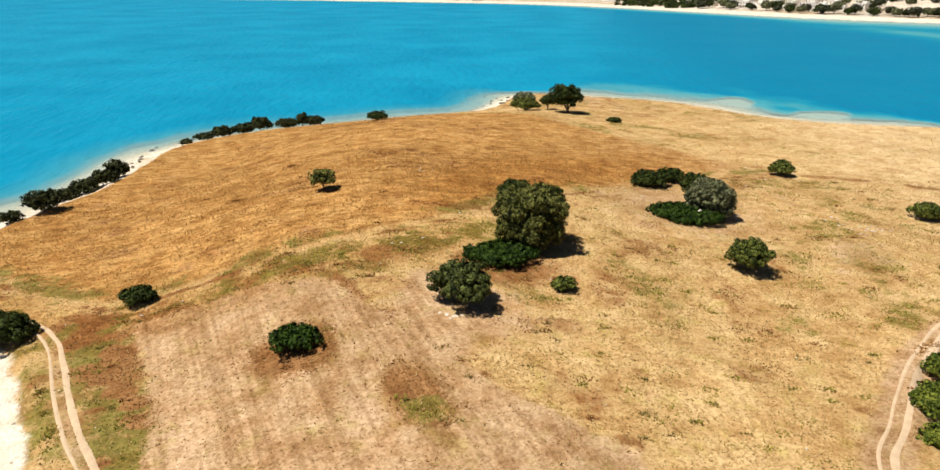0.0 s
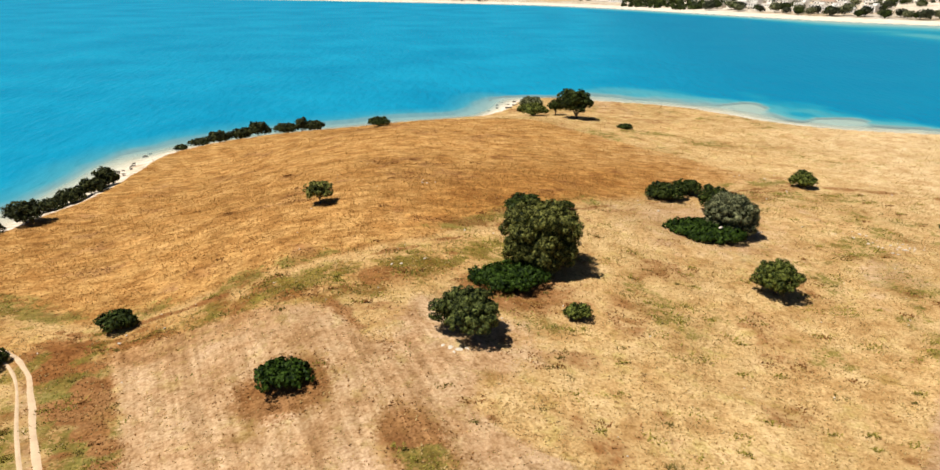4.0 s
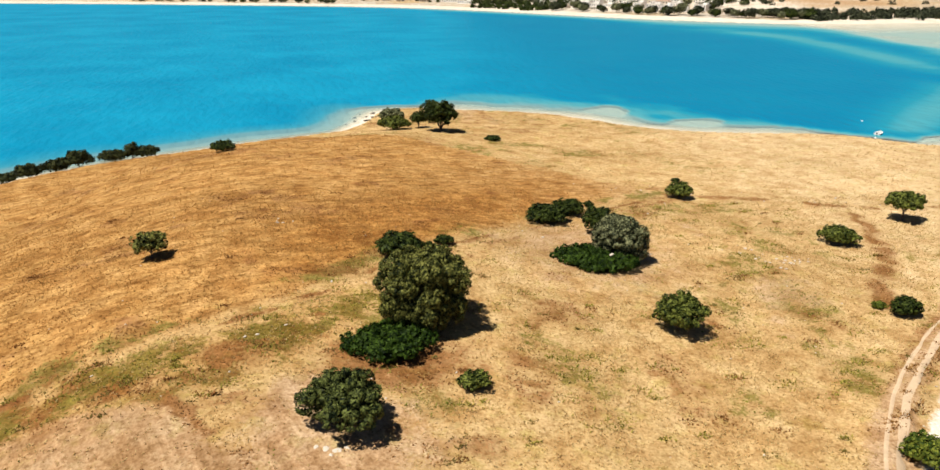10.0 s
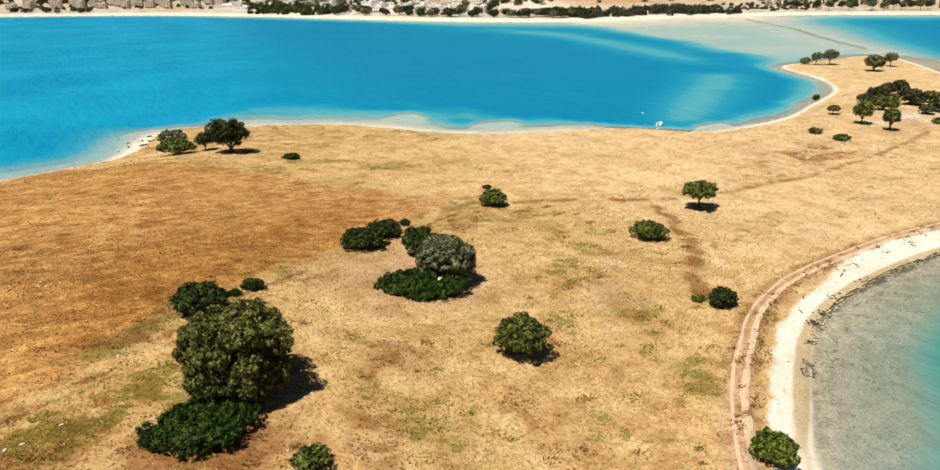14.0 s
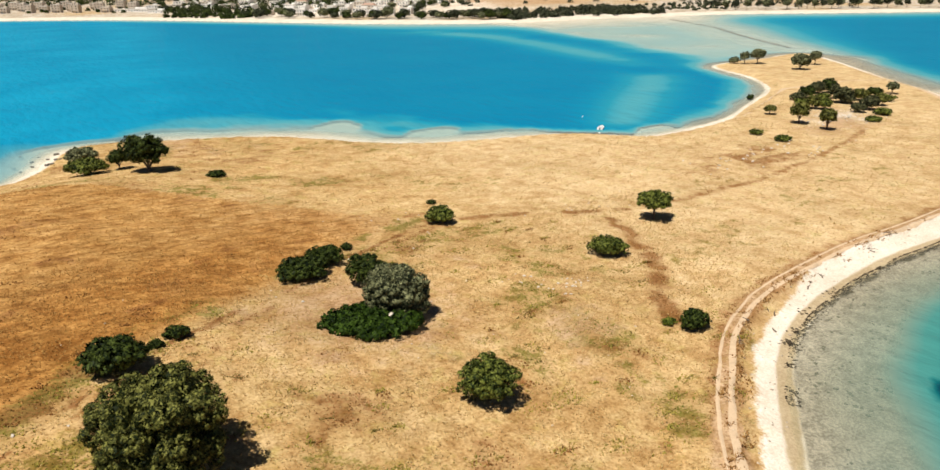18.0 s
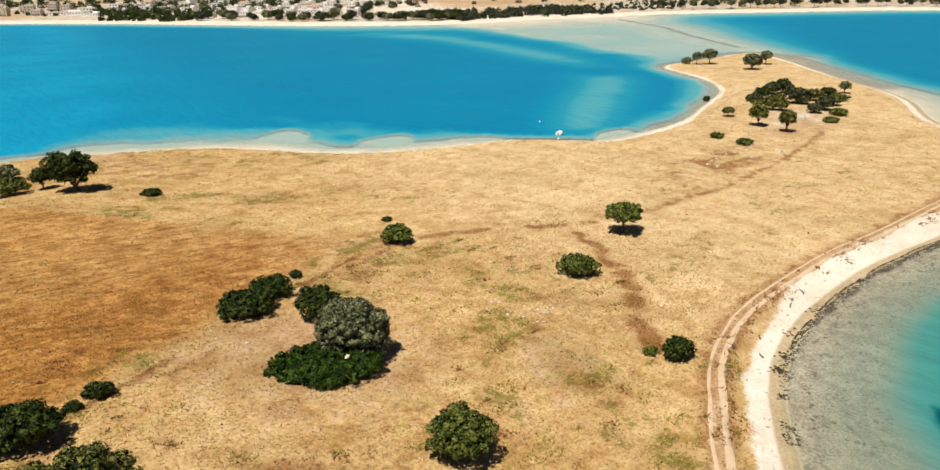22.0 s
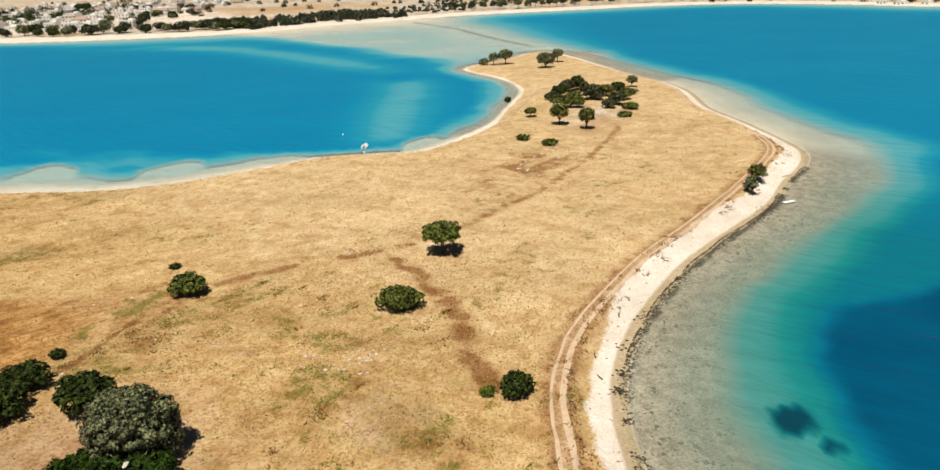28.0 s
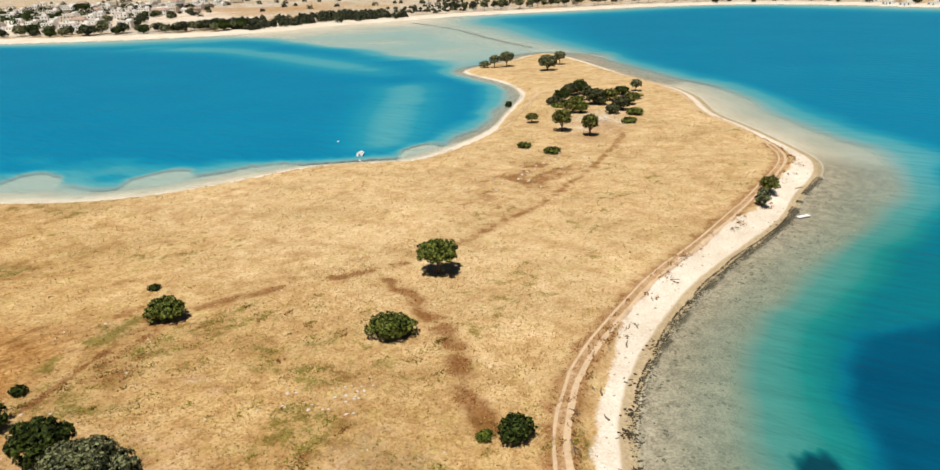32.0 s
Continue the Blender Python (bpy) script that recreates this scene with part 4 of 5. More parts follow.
bush("juniper_bush", "low cushion-shaped green bush on stony ground", 181.2, 163.2, 4.9, 1.3, LEAF_GREEN, 61, leaf=0.3)
tree("olive_tree", "old olive tree with a gnarled trunk on stony ground", 204.4, 165.3, 5.2, 6.1, LEAF_OLIVE, 62, trunk=0.3, lobes=6, thick=0.28, leaf=0.32)
tree("olive_tree", "round olive tree casting a dark shadow", 205.9, 175.4, 5.5, 6.7, LEAF_OLIVE, 63, trunk=0.25, lobes=6, thick=0.22, leaf=0.32)
tree("olive_tree", "small windswept olive tree on the spit", 211.4, 189.6, 3.8, 2.9, LEAF_OLIVE, 64, trunk=0.3, lobes=5, thick=0.12, leaf=0.3)
bush("olive_bush", "grey-green wild olive bush in the thicket on the spit", 242.8, 200.8, 5.9, 2.6, LEAF_THICKET, 71, leaf=0.34, group="thicket on the spit")
bush("olive_bush", "grey-green wild olive bush in the thicket on the spit", 261.8, 206.2, 6.8, 4.5, LEAF_THICKET, 74, leaf=0.34, group="thicket on the spit")
bush("olive_bush", "grey-green wild olive bush in the thicket on the spit", 256.0, 195.5, 4.3, 5.3, LEAF_THICKET, 76, leaf=0.34, group="thicket on the spit")
bush("olive_bush", "grey-green wild olive bush in the thicket on the spit", 250.7, 189.1, 7.4, 5.4, LEAF_THICKET, 77, leaf=0.34, group="thicket on the spit")
bush("olive_bush", "grey-green wild olive bush in the thicket on the spit", 250.2, 186.8, 5.5, 3.2, LEAF_THICKET, 81, leaf=0.34, group="thicket on the spit")
bush("olive_bush", "grey-green wild olive bush in the thicket on the spit", 237.4, 175.4, 5.2, 3.1, LEAF_THICKET, 84, leaf=0.34, group="thicket on the spit")
bush("olive_bush", "grey-green wild olive bush in the thicket on the spit", 245.1, 175.9, 6.4, 4.8, LEAF_THICKET, 85, leaf=0.34, group="thicket on the spit")
bush("mastic_bush", "dark mastic bush in the thicket on the spit", 249.0, 201.7, 6.5, 4.4, LEAF_DARK, 73, leaf=0.34, group="thicket on the spit")
bush("mastic_bush", "dark mastic bush in the thicket on the spit", 267.1, 204.8, 6.6, 5.3, LEAF_DARK, 75, leaf=0.34, group="thicket on the spit")
bush("mastic_bush", "dark mastic bush in the thicket on the spit", 272.4, 190.2, 6.1, 3.2, LEAF_DARK, 83, leaf=0.34, group="thicket on the spit")
bush("mastic_bush", "olive-coloured bush in the thicket on the spit", 231.8, 187.9, 4.9, 4.9, LEAF_OLIVE, 78, leaf=0.34, group="thicket on the spit")
bush("mastic_bush", "olive-coloured bush in the thicket on the spit", 259.5, 188.1, 7.0, 4.0, LEAF_OLIVE, 82, leaf=0.34, group="thicket on the spit")
bush("mastic_bush", "olive-coloured bush in the thicket on the spit", 255.6, 178.3, 4.7, 4.4, LEAF_OLIVE, 86, leaf=0.34, group="thicket on the spit")
bush("mastic_bush", "yellow-green bush in the thicket on the spit", 233.7, 185.3, 6.0, 4.1, LEAF_GREEN, 79, leaf=0.34, group="thicket on the spit")
bush("juniper_bush", "low fresh-green cushion bush beside the thicket", 238.0, 196.5, 5.4, 1.1, LEAF_GREEN, 72, leaf=0.34, group="thicket on the spit")
bush("juniper_bush", "low fresh-green cushion bush beside the thicket", 254.0, 198.3, 5.0, 1.5, LEAF_GREEN, 80, leaf=0.34, group="thicket on the spit")
bush("juniper_bush", "low fresh-green cushion bush beside the thicket", 265.9, 181.8, 5.9, 2.1, LEAF_GREEN, 87, leaf=0.34, group="thicket on the spit")
bush("juniper_bush", "low fresh-green cushion bush beside the thicket", 239.6, 168.5, 5.9, 2.1, LEAF_GREEN, 88, leaf=0.34, group="thicket on the spit")
bush("juniper_bush", "low fresh-green cushion bush beside the thicket", 227.0, 164.2, 5.4, 1.4, LEAF_GREEN, 89, leaf=0.34, group="thicket on the spit")
tree("olive_tree", "small grey olive tree near the spit shore", 282.7, 189.4, 3.9, 4.5, LEAF_GREY, 92, trunk=0.25, lobes=5, leaf=0.34, thick=0.15)
tree("olive_tree", "broad olive tree near the end of the spit", 318.3, 251.7, 8.8, 7.1, LEAF_GREY, 93, trunk=0.15, lobes=7, leaf=0.4, thick=0.25)
tree("olive_tree", "slender olive tree near the end of the spit", 339.1, 257.9, 5.7, 6.5, LEAF_GREY, 95, trunk=0.3, lobes=5, leaf=0.4, thick=0.2)
tree("olive_tree", "slender olive tree near the end of the spit", 321.7, 277.4, 7.4, 7.3, LEAF_GREY, 96, trunk=0.3, lobes=5, leaf=0.4, thick=0.2)
tree("olive_tree", "slender olive tree near the end of the spit", 316.6, 281.0, 5.0, 5.9, LEAF_GREY, 97, trunk=0.3, lobes=5, leaf=0.4, thick=0.2)
bush("olive_bush", "low grey bush near the end of the spit", 314.4, 285.4, 5.3, 3.0, LEAF_GREY, 99, leaf=0.4)
bush("mastic_bush", "small dark bush on the bay beach", 238.5, 217.5, 2.4, 2.0, LEAF_DARK, 100, leaf=0.3)
bush("tamarisk_bush", "grey-brown dying bush hanging over the beach bank", 166.2, 105.1, 3.0, 3.3, LEAF_GREY, 101)
bush("tamarisk_bush", "green bush between dirt track and beach bank", 176.0, 106.9, 4.4, 3.2, LEAF_OLIVE, 102)
# ---- dirt tracks: two worn wheel ruts each ----
RUT = plain("worn_rut", (0.53, 0.385, 0.245), 0.95, 0.2, 0.9, bump=0.04)


def ribbon(name, line, shift, width, parent, seed, mat=RUT):
    """A worn strip that follows a line at a distance to its side, laid on the ground, with uneven edges."""
    fine = curve(line, 3)
    t = unit(np.gradient(fine, axis=0))
    n = np.stack([-t[:, 1], t[:, 0]], 1)
    rng = np.random.default_rng(seed)
    wob = np.interp(np.arange(len(fine)), np.arange(0, len(fine), 4), rng.normal(0, 0.06, len(range(0, len(fine), 4))))
    across = np.linspace(-0.5, 0.5, 4)
    w = width * (1 + np.interp(np.arange(len(fine)), np.arange(0, len(fine), 5), rng.normal(0, 0.16, len(range(0, len(fine), 5)))))[:, None]
    p = fine[:, None] + n[:, None] * (shift + wob[:, None] + across[None] * w)[..., None]
    x, y = p[..., 0].ravel(), p[..., 1].ravel()
    lift = np.tile([0.0, 0.045, 0.045, 0.0], len(fine))
    v = np.stack([x, y, height(x, y) + lift], 1)
    i, j = np.meshgrid(np.arange(len(fine) - 1), np.arange(3), indexing="ij")
    f = np.stack([i * 4 + j, i * 4 + j + 1, (i + 1) * 4 + j + 1, (i + 1) * 4 + j], -1).reshape(-1, 4)
    me = fill(bpy.data.meshes.new(name), v, f, True)
    me.materials.append(mat)
    return child(name, me, parent)


for label, line, seed in (("sandy dirt track with two wheel ruts along the beach", TRACK_EAST, 5), ("sandy dirt track with two wheel ruts above the west shore", TRACK_WEST, 9)):
    track = tagged(new("dirt_track"), label, "track", kind="structure")
    ribbon("rut", line, -0.68, 0.74, track, seed)
    ribbon("rut", line, 0.68, 0.40, track, seed + 1)
SPIT_PATH = curve([(219, 120), (231, 128), (242, 140), (257, 154), (283, 171), (301, 188), (313, 203), (314, 212), (299, 218), (279, 219), (268, 220), (259, 219), (235, 208), (215, 199), (198, 192)], 3)
track = tagged(new("dirt_track"), "faint sandy track across the spit", "track", kind="structure")
ribbon("rut", SPIT_PATH, 0.0, 1.5, track, 21)


# ---- grass and weeds ----
def grass(name, label, places, tall, wide, dark, light, seed, tufty=0.07):
    """Blades in tufts of three; places: x, y, z rows; tufty: the share of tall tufts."""
    rng = np.random.default_rng(seed)
    n = len(places)
    mats, t, b = material(name, 0.8, 0.0, 0.05)
    g = t.nodes.new("ShaderNodeNewGeometry")
    shade = ramp(t, g.outputs["Random Per Island"], [(0.0, dark), (1.0, light)]).outputs["Color"]
    t.links.new(shade, b.inputs["Base Color"])
    thin, both = node(t, "ShaderNodeBsdfTranslucent"), t.nodes.new("ShaderNodeMixShader")
    t.links.new(shade, thin.inputs["Color"])
    both.inputs[0].default_value = 0.35
    t.links.new(b.outputs[0], both.inputs[1])
    t.links.new(thin.outputs[0], both.inputs[2])
    t.links.new(both.outputs[0], t.nodes["Material Output"].inputs["Surface"])
    p = np.repeat(places, 3, 0)
    a = rng.uniform(0, 2 * math.pi, 3 * n)
    big = np.repeat(rng.random(n) < tufty, 3)
    h = tall * rng.uniform(0.45, 1.15, 3 * n) * np.where(big, 2.4, 1.0)
    w = wide * rng.uniform(0.6, 1.4, 3 * n) * np.where(big, 0.8, 1.0)
    dx, dy = np.cos(a), np.sin(a)
    foot = p + np.stack([-dy, dx, 0 * a], 1) * (w * 0.4)[:, None] * rng.normal(0, 1, (3 * n, 1))
    lean = rng.uniform(0.3, 1.5, 3 * n)
    va = foot + np.stack([dx * w * 0.5, dy * w * 0.5, -0.03 + 0 * a], 1)
    vb = foot - np.stack([dx * w * 0.5, dy * w * 0.5, 0.03 + 0 * a], 1)
    vc = foot + np.stack([-dy * h * lean + 0.25 * h, dx * h * lean - 0.1 * h, h], 1)
    me = fill(bpy.data.meshes.new(name), np.stack([va, vb, vc], 1).reshape(-1, 3), np.arange(9 * n).reshape(-1, 3))
    me.materials.append(mats)
    return tagged(new(name, me), label, "grass", kind="stuff")


def scatter(n, x0, x1, y0, y1, seed):
    rng = np.random.default_rng(seed)
    x, y = rng.uniform(x0, x1, n), rng.uniform(y0, y1, n)
    z, m = ground_layers(x, y)
    keep = (z > 0.9) & (m["sand"] < 0.35) & (rng.random(n) < 0.25 + 1.5 * np.clip(fbm(x, y, 3.5, 61, 3) - 0.3, 0, 1))
    off = np.minimum(line_distance(x, y, TRACK_EAST)[0], line_distance(x, y, TRACK_WEST)[0])
    keep &= (np.abs(off - 0.68) > 0.42)
    keep &= (m["pale"] < 0.55) | (rng.random(n) < 0.35)
    return np.stack([x, y, z], 1)[keep], {k: v[keep] for k, v in m.items()}, rng


near_places, near_masks, rng = scatter(190000, -85, 112, 44, 152, 71)
far_places, far_masks, rng2 = scatter(75000, -80, 250, 110, 272, 72)
hold = (far_places[:, 0] > 112) | (far_places[:, 1] > 152)
far_places, far_masks = far_places[hold], {k: v[hold] for k, v in far_masks.items()}
for places, masks, r, tall, wide in ((near_places, near_masks, rng, 0.12, 0.19), (far_places, far_masks, rng2, 0.14, 0.26)):
    pick = r.random(len(places))
    amber = masks["gold"] > 0.5 + 0.25 * (pick - 0.5)
    weed = (masks["brown"] > 0.45) & (pick < 0.75)
    fresh = (masks["green"] > 0.42) & (pick < 0.5) & ~weed
    rest = ~(amber | weed | fresh)
    grass("golden_grass", "dense golden dry grass on the slope", places[amber & ~weed & ~fresh], tall * 1.15, wide, (0.31, 0.155, 0.04), (0.58, 0.34, 0.11), 81, 0.0)
    grass("dry_grass", "sparse straw-coloured dry grass", places[rest], tall, wide, (0.34, 0.215, 0.075), (0.70, 0.52, 0.24), 82)
    grass("brown_weeds", "withered red-brown weeds", places[weed], tall, wide * 1.1, (0.17, 0.075, 0.022), (0.42, 0.22, 0.075), 83)
    grass("green_weeds", "low yellow-green weeds among dry grass", places[fresh], tall * 0.8, wide * 1.3, (0.10, 0.12, 0.018), (0.34, 0.31, 0.06), 84)


# ---- weed tufts: small dense clumps dotted over the field ----
def tufts(name, label, centres, blades, radius, tall, wide, dark, light, seed):
    rng = np.random.default_rng(seed)
    grow = rng.uniform(0.35, 1.3, len(centres))
    p = np.repeat(centres, blades, 0) + rng.normal(0, 0.5, (len(centres) * blades, 2)) * radius * np.repeat(grow, blades)[:, None] * (1.5, 0.8)
    return grass(name, label, np.column_stack([p, height(p[:, 0], p[:, 1])]), tall, wide, dark, light, seed + 1)


rng = np.random.default_rng(401)
c = np.stack([rng.uniform(-50, 100, 3000), rng.uniform(50, 150, 3000)], 1)
_, m = ground_layers(c[:, 0], c[:, 1])
open_land = (m["sand"] < 0.1) & (m["pale"] < 0.35) & (m["cream"] < 0.5)
weedy_spots = c[open_land & (m["gold"] < 0.5) & (rng.random(3000) < 0.12 + 0.22 * (m["green"] > 0.4))]
tufts("yellow_green_weeds", "small yellow-green weed tufts in dry grass", np.vstack([weedy_spots, np.array([(25, 81), (25.5, 80.6), (29, 98), (29, 90), (25, 67), (20, 63), (49, 95), (60, 126), (-44, 74), (-43, 75.5), (-19, 95), (-18, 94.6)])]), 26, 1.35, 0.16, 0.2, (0.19, 0.17, 0.028), (0.46, 0.38, 0.085), 402)
dark_spots = c[open_land & (rng.random(3000) < np.where(m["gold"] > 0.5, 0.003, 0.05 + 0.12 * (m["brown"] > 0.4)))]
tufts("dark_weeds", "small dark olive weed tufts in dry grass", np.vstack([dark_spots, np.array([(17, 62), (16, 58), (17.5, 61.5), (-1.5, 59), (-2.5, 59.5), (-23, 87), (-24, 87.5), (0, 66), (-3, 71.5)])]), 15, 0.85, 0.17, 0.17, (0.12, 0.10, 0.025), (0.32, 0.24, 0.07), 404)
rust_spots = c[open_land & (rng.random(3000) < 0.015 + 0.14 * (m["brown"] > 0.35))]
tufts("rust_weeds", "withered rust-brown weed tufts", rust_spots, 20, 0.9, 0.18, 0.18, (0.14, 0.06, 0.018), (0.36, 0.17, 0.055), 406)


k = rng.integers(0, len(COAST), 5200)
c = COAST[k] + rng.normal(0, 5.0, (5200, 2))
d = sea_side(c[:, 0], c[:, 1]) + 2.4 * (fbm(c[:, 0], c[:, 1], 5.0, 95, 3) - 0.5)
c = c[(d > 4.4) & (d < 7.0) & (c[:, 0] > 45) & (c[:, 0] < 230) & (c[:, 1] < 135)]
tufts("bank_weeds", "withered orange-brown weeds on the sandy beach bank", c, 10, 0.9, 0.2, 0.2, (0.16, 0.075, 0.022), (0.46, 0.26, 0.09), 408)


# ---- stones ----
LIMESTONE = plain("pale_limestone", (0.55, 0.48, 0.385), 0.9, 0.2, 2.5, bump=0.05)
WET_ROCK = plain("dark_shore_rock", (0.10, 0.085, 0.065), 0.7, 0.45, 2.0, bump=0.08)


def rock_data(name, seed, mat, cuts=2, flat=0.6):
    rng = np.random.default_rng(seed)
    bm = bmesh.new()
    bmesh.ops.create_icosphere(bm, subdivisions=cuts, radius=0.5)
    axes = unit(rng.normal(0, 1, (9, 3)))
    lim = rng.uniform(0.28, 0.46, 9)
    for v in bm.verts:
        c = np.array(v.co)
        for a, l in zip(axes, lim):
            over = c @ a - l
            if over > 0:
                c = c - a * over * 0.9
        v.co = (c[0] * 1.2, c[1], c[2] * flat)
    me = bpy.data.meshes.new(name)
    bm.to_mesh(me)
    bm.free()
    me.materials.append(mat)
    return me


STONES = [rock_data("stone", 200 + k, LIMESTONE) for k in range(5)]
ROCKS = [rock_data("rock", 220 + k, WET_ROCK, 2, 0.5) for k in range(4)]


def stone(name, label, category, datas, x, y, size, rng, group="", sink=0.15, z=None):
    ob = tagged(new(name, datas[int(rng.integers(len(datas)))]), label, category, group)
    ob.location = (x, y, (place_z(x, y) if z is None else z) + size * 0.12 - sink * size * 0.3)
    ob.rotation_euler = (rng.uniform(-0.2, 0.2), rng.uniform(-0.2, 0.2), rng.uniform(0, 6.28))
    size *= 0.72
    ob.scale = (size, size * rng.uniform(0.7, 1.1), size * rng.uniform(0.7, 1.1))
    return ob


rng = np.random.default_rng(300)
for cx, cy, n, spread in ((63.5, 125, 9, 1.6), (70.5, 119.5, 14, 1.6), (66, 120.5, 8, 2.0), (46, 124, 6, 1.2)):
    for k in range(n):
        stone("stone", "pale limestone lump lying in dry grass", "stone", STONES, cx + rng.normal(0, spread), cy + rng.normal(0, spread), rng.uniform(0.25, 0.75), rng, "pale stones heaped in the field")
for k in range(26):
    px, py = GOLD_EDGE[int(rng.integers(8, len(GOLD_EDGE)))]
    stone("stone", "pale stone along the old field edge", "stone", STONES, px + rng.normal(2, 2.5), py + rng.normal(-4, 2.0), rng.uniform(0.25, 0.7), rng, "stones along the old field edge")
for k in range(34):
    px, py = FIELD_RIDGE[int(rng.integers(0, 16))]
    stone("stone", "pale stone on the boundary of the fields", "stone", STONES, px + rng.normal(-8, 9), py + rng.normal(6, 2.5), rng.uniform(0.25, 0.6), rng, "stones between the fields")
for k in range(40):
    stone("stone", "pale flat stone on bare ground of the spit", "stone", STONES, rng.normal(168, 12), rng.normal(157, 5), rng.uniform(0.4, 1.2), rng, "stones on the spit")
for k in range(24):
    stone("stone", "pale flat stone between the bushes of the spit", "stone", STONES, rng.normal(226, 9), rng.normal(172, 6), rng.uniform(0.5, 1.5), rng, "stones on the spit")
for k in range(60):
    stone("stone", "small pale stone in dry grass", "stone", STONES, rng.uniform(-40, 75), rng.uniform(52, 150), rng.uniform(0.18, 0.42), rng, "stones scattered over the field")
for k in range(5):
    stone("stone", "pale rock beside a gap in the golden grass", "stone", STONES, -9.0 + rng.normal(0, 0.8), 133 + rng.normal(0, 0.6), rng.uniform(0.3, 0.7), rng, "pale rocks on the slope")
for lx, ly, ls in ((-2.9, 78.5, 1.5), (-1.9, 78.2, 1.3), (-0.9, 78.5, 1.0), (-3.7, 78.9, 0.9), (-2.4, 77.8, 0.7)):
    stone("limestone_ledge", "flat white limestone slab at the foot of the domed bush", "rock", STONES, lx, ly, ls, rng, "limestone slabs", 0.75)
stone("white_stone", "white stone lying on the dark carpet bush", "stone", STONES, 38.6, 117.6, 1.0, rng, z=place_z(38.6, 117.6) + 2.0)
for k in range(16):
    px, py = 9 + rng.normal(0, 5), 262 + rng.normal(0, 6)
    stone("shore_rock", "dark weathered rock at the headland", "rock", ROCKS, px, py, rng.uniform(0.8, 2.6), rng, "rocks at the headland", z=max(place_z(px, py), -0.35))
for k in range(22):
    s = rng.uniform(0, 1)
    px, py = -80 - 3 * s + rng.normal(-2, 1.5), 158 + 36 * s
    stone("shore_rock", "dark low rock off the west beach", "rock", ROCKS, px, py, rng.uniform(0.5, 1.8), rng, "rocks off the west beach", z=max(place_z(px, py), -0.3))


def lumps(name, label, places, size, datas_seed, mat, kind="stuff", category="stones"):
    """Many small lumps in one mesh."""
    rng = np.random.default_rng(datas_seed)
    c = np.array([(1, 0, 0), (0.1, 1, 0), (-1, 0.1, 0), (0, -1, 0), (0, 0, 0.8), (0, 0, -0.5)])
    f = np.array([(0, 1, 4), (1, 2, 4), (2, 3, 4), (3, 0, 4), (1, 0, 5), (2, 1, 5), (3, 2, 5), (0, 3, 5)])
    n = len(places)
    s = size * rng.uniform(0.35, 1.2, (n, 1, 1)) * rng.uniform(0.6, 1.4, (n, 1, 3)) * (1, 1, 0.55)
    a = rng.uniform(0, 6.28, n)
    v = c[None] * (1 + rng.normal(0, 0.15, (n, 6, 3))) * s
    x = v[..., 0] * np.cos(a)[:, None] - v[..., 1] * np.sin(a)[:, None]
    y = v[..., 0] * np.sin(a)[:, None] + v[..., 1] * np.cos(a)[:, None]
    v = np.stack([x, y, v[..., 2]], -1) + places[:, None]
    me = fill(bpy.data.meshes.new(name), v.reshape(-1, 3), (f[None] + 6 * np.arange(n)[:, None, None]).reshape(-1, 3))
    me.materials.append(mat)
    return tagged(new(name, me), label, category, kind=kind)


# dark seaweed and pebbles along the south-east waterline
rng = np.random.default_rng(310)
shore = COAST[6:34]
k = rng.integers(0, len(shore) - 1, 12000)
f = rng.random((12000, 1))
p = shore[k] * (1 - f) + shore[k + 1] * f + rng.normal(0, 1, (12000, 2)) * (0.5, 0.55) + (0.2, -0.3)
level = height(p[:, 0], p[:, 1])
near_it = (fbm(p[:, 0], p[:, 1], 6.0, 91, 2) > 0.33) & (level > -0.15) & (level < 0.04) & (rng.random(len(p)) < 0.15 + 0.85 * step(p[:, 0], 80, 115))
p = p[near_it]
SEAWEED = plain("dark_seaweed", (0.055, 0.04, 0.022), 0.85, 0.4, 3.0)
lumps("seaweed", "dark dried seaweed along the waterline", np.column_stack([p, np.maximum(height(p[:, 0], p[:, 1]), -0.1) + 0.02]), 0.15, 311, SEAWEED, category="seaweed")
p = np.stack([rng.uniform(64, 190, 2600), rng.uniform(66, 104, 2600)], 1)
d = sea_side(p[:, 0], p[:, 1])
p = p[(d < -2.5) & (d > -24) & (fbm(p[:, 0], p[:, 1], 9.0, 93, 3) > 0.46)]
lumps("reef_stones", "weed-covered stones on the shallow sea bed", np.column_stack([p, height(p[:, 0], p[:, 1])]), 0.26, 312, plain("weedy_stone", (0.13, 0.12, 0.075), 0.9, 0.4, 2.0), category="stones")
p = np.stack([rng.normal(88.8, 1.3, 220), rng.normal(75.0, 0.9, 220)], 1)
lumps("weed_patch", "dark weed patch on the pale sea bed", np.column_stack([p, np.full(len(p), -0.45)]), 0.42, 313, plain("sea_grass", (0.02, 0.05, 0.045), 0.9, 0.4, 2.0), category="seaweed")
line = curve(BAR[5:], 6)
k = rng.integers(0, len(line) - 1, 900)
p = line[k] + rng.normal(0, 1.0, (900, 2)) + (line[k + 1] - line[k]) * rng.random((900, 1))
lumps("stone_causeway", "low dark line of stones across the sand bar", np.column_stack([p, np.full(900, -0.06)]), 0.6, 314, plain("bar_stone", (0.22, 0.19, 0.15), 0.9, 0.3, 2.0), category="causeway")
k = rng.integers(0, len(COAST), 2600)
p = COAST[k] + rng.normal(0, 3.2, (2600, 2))
d = sea_side(p[:, 0], p[:, 1])
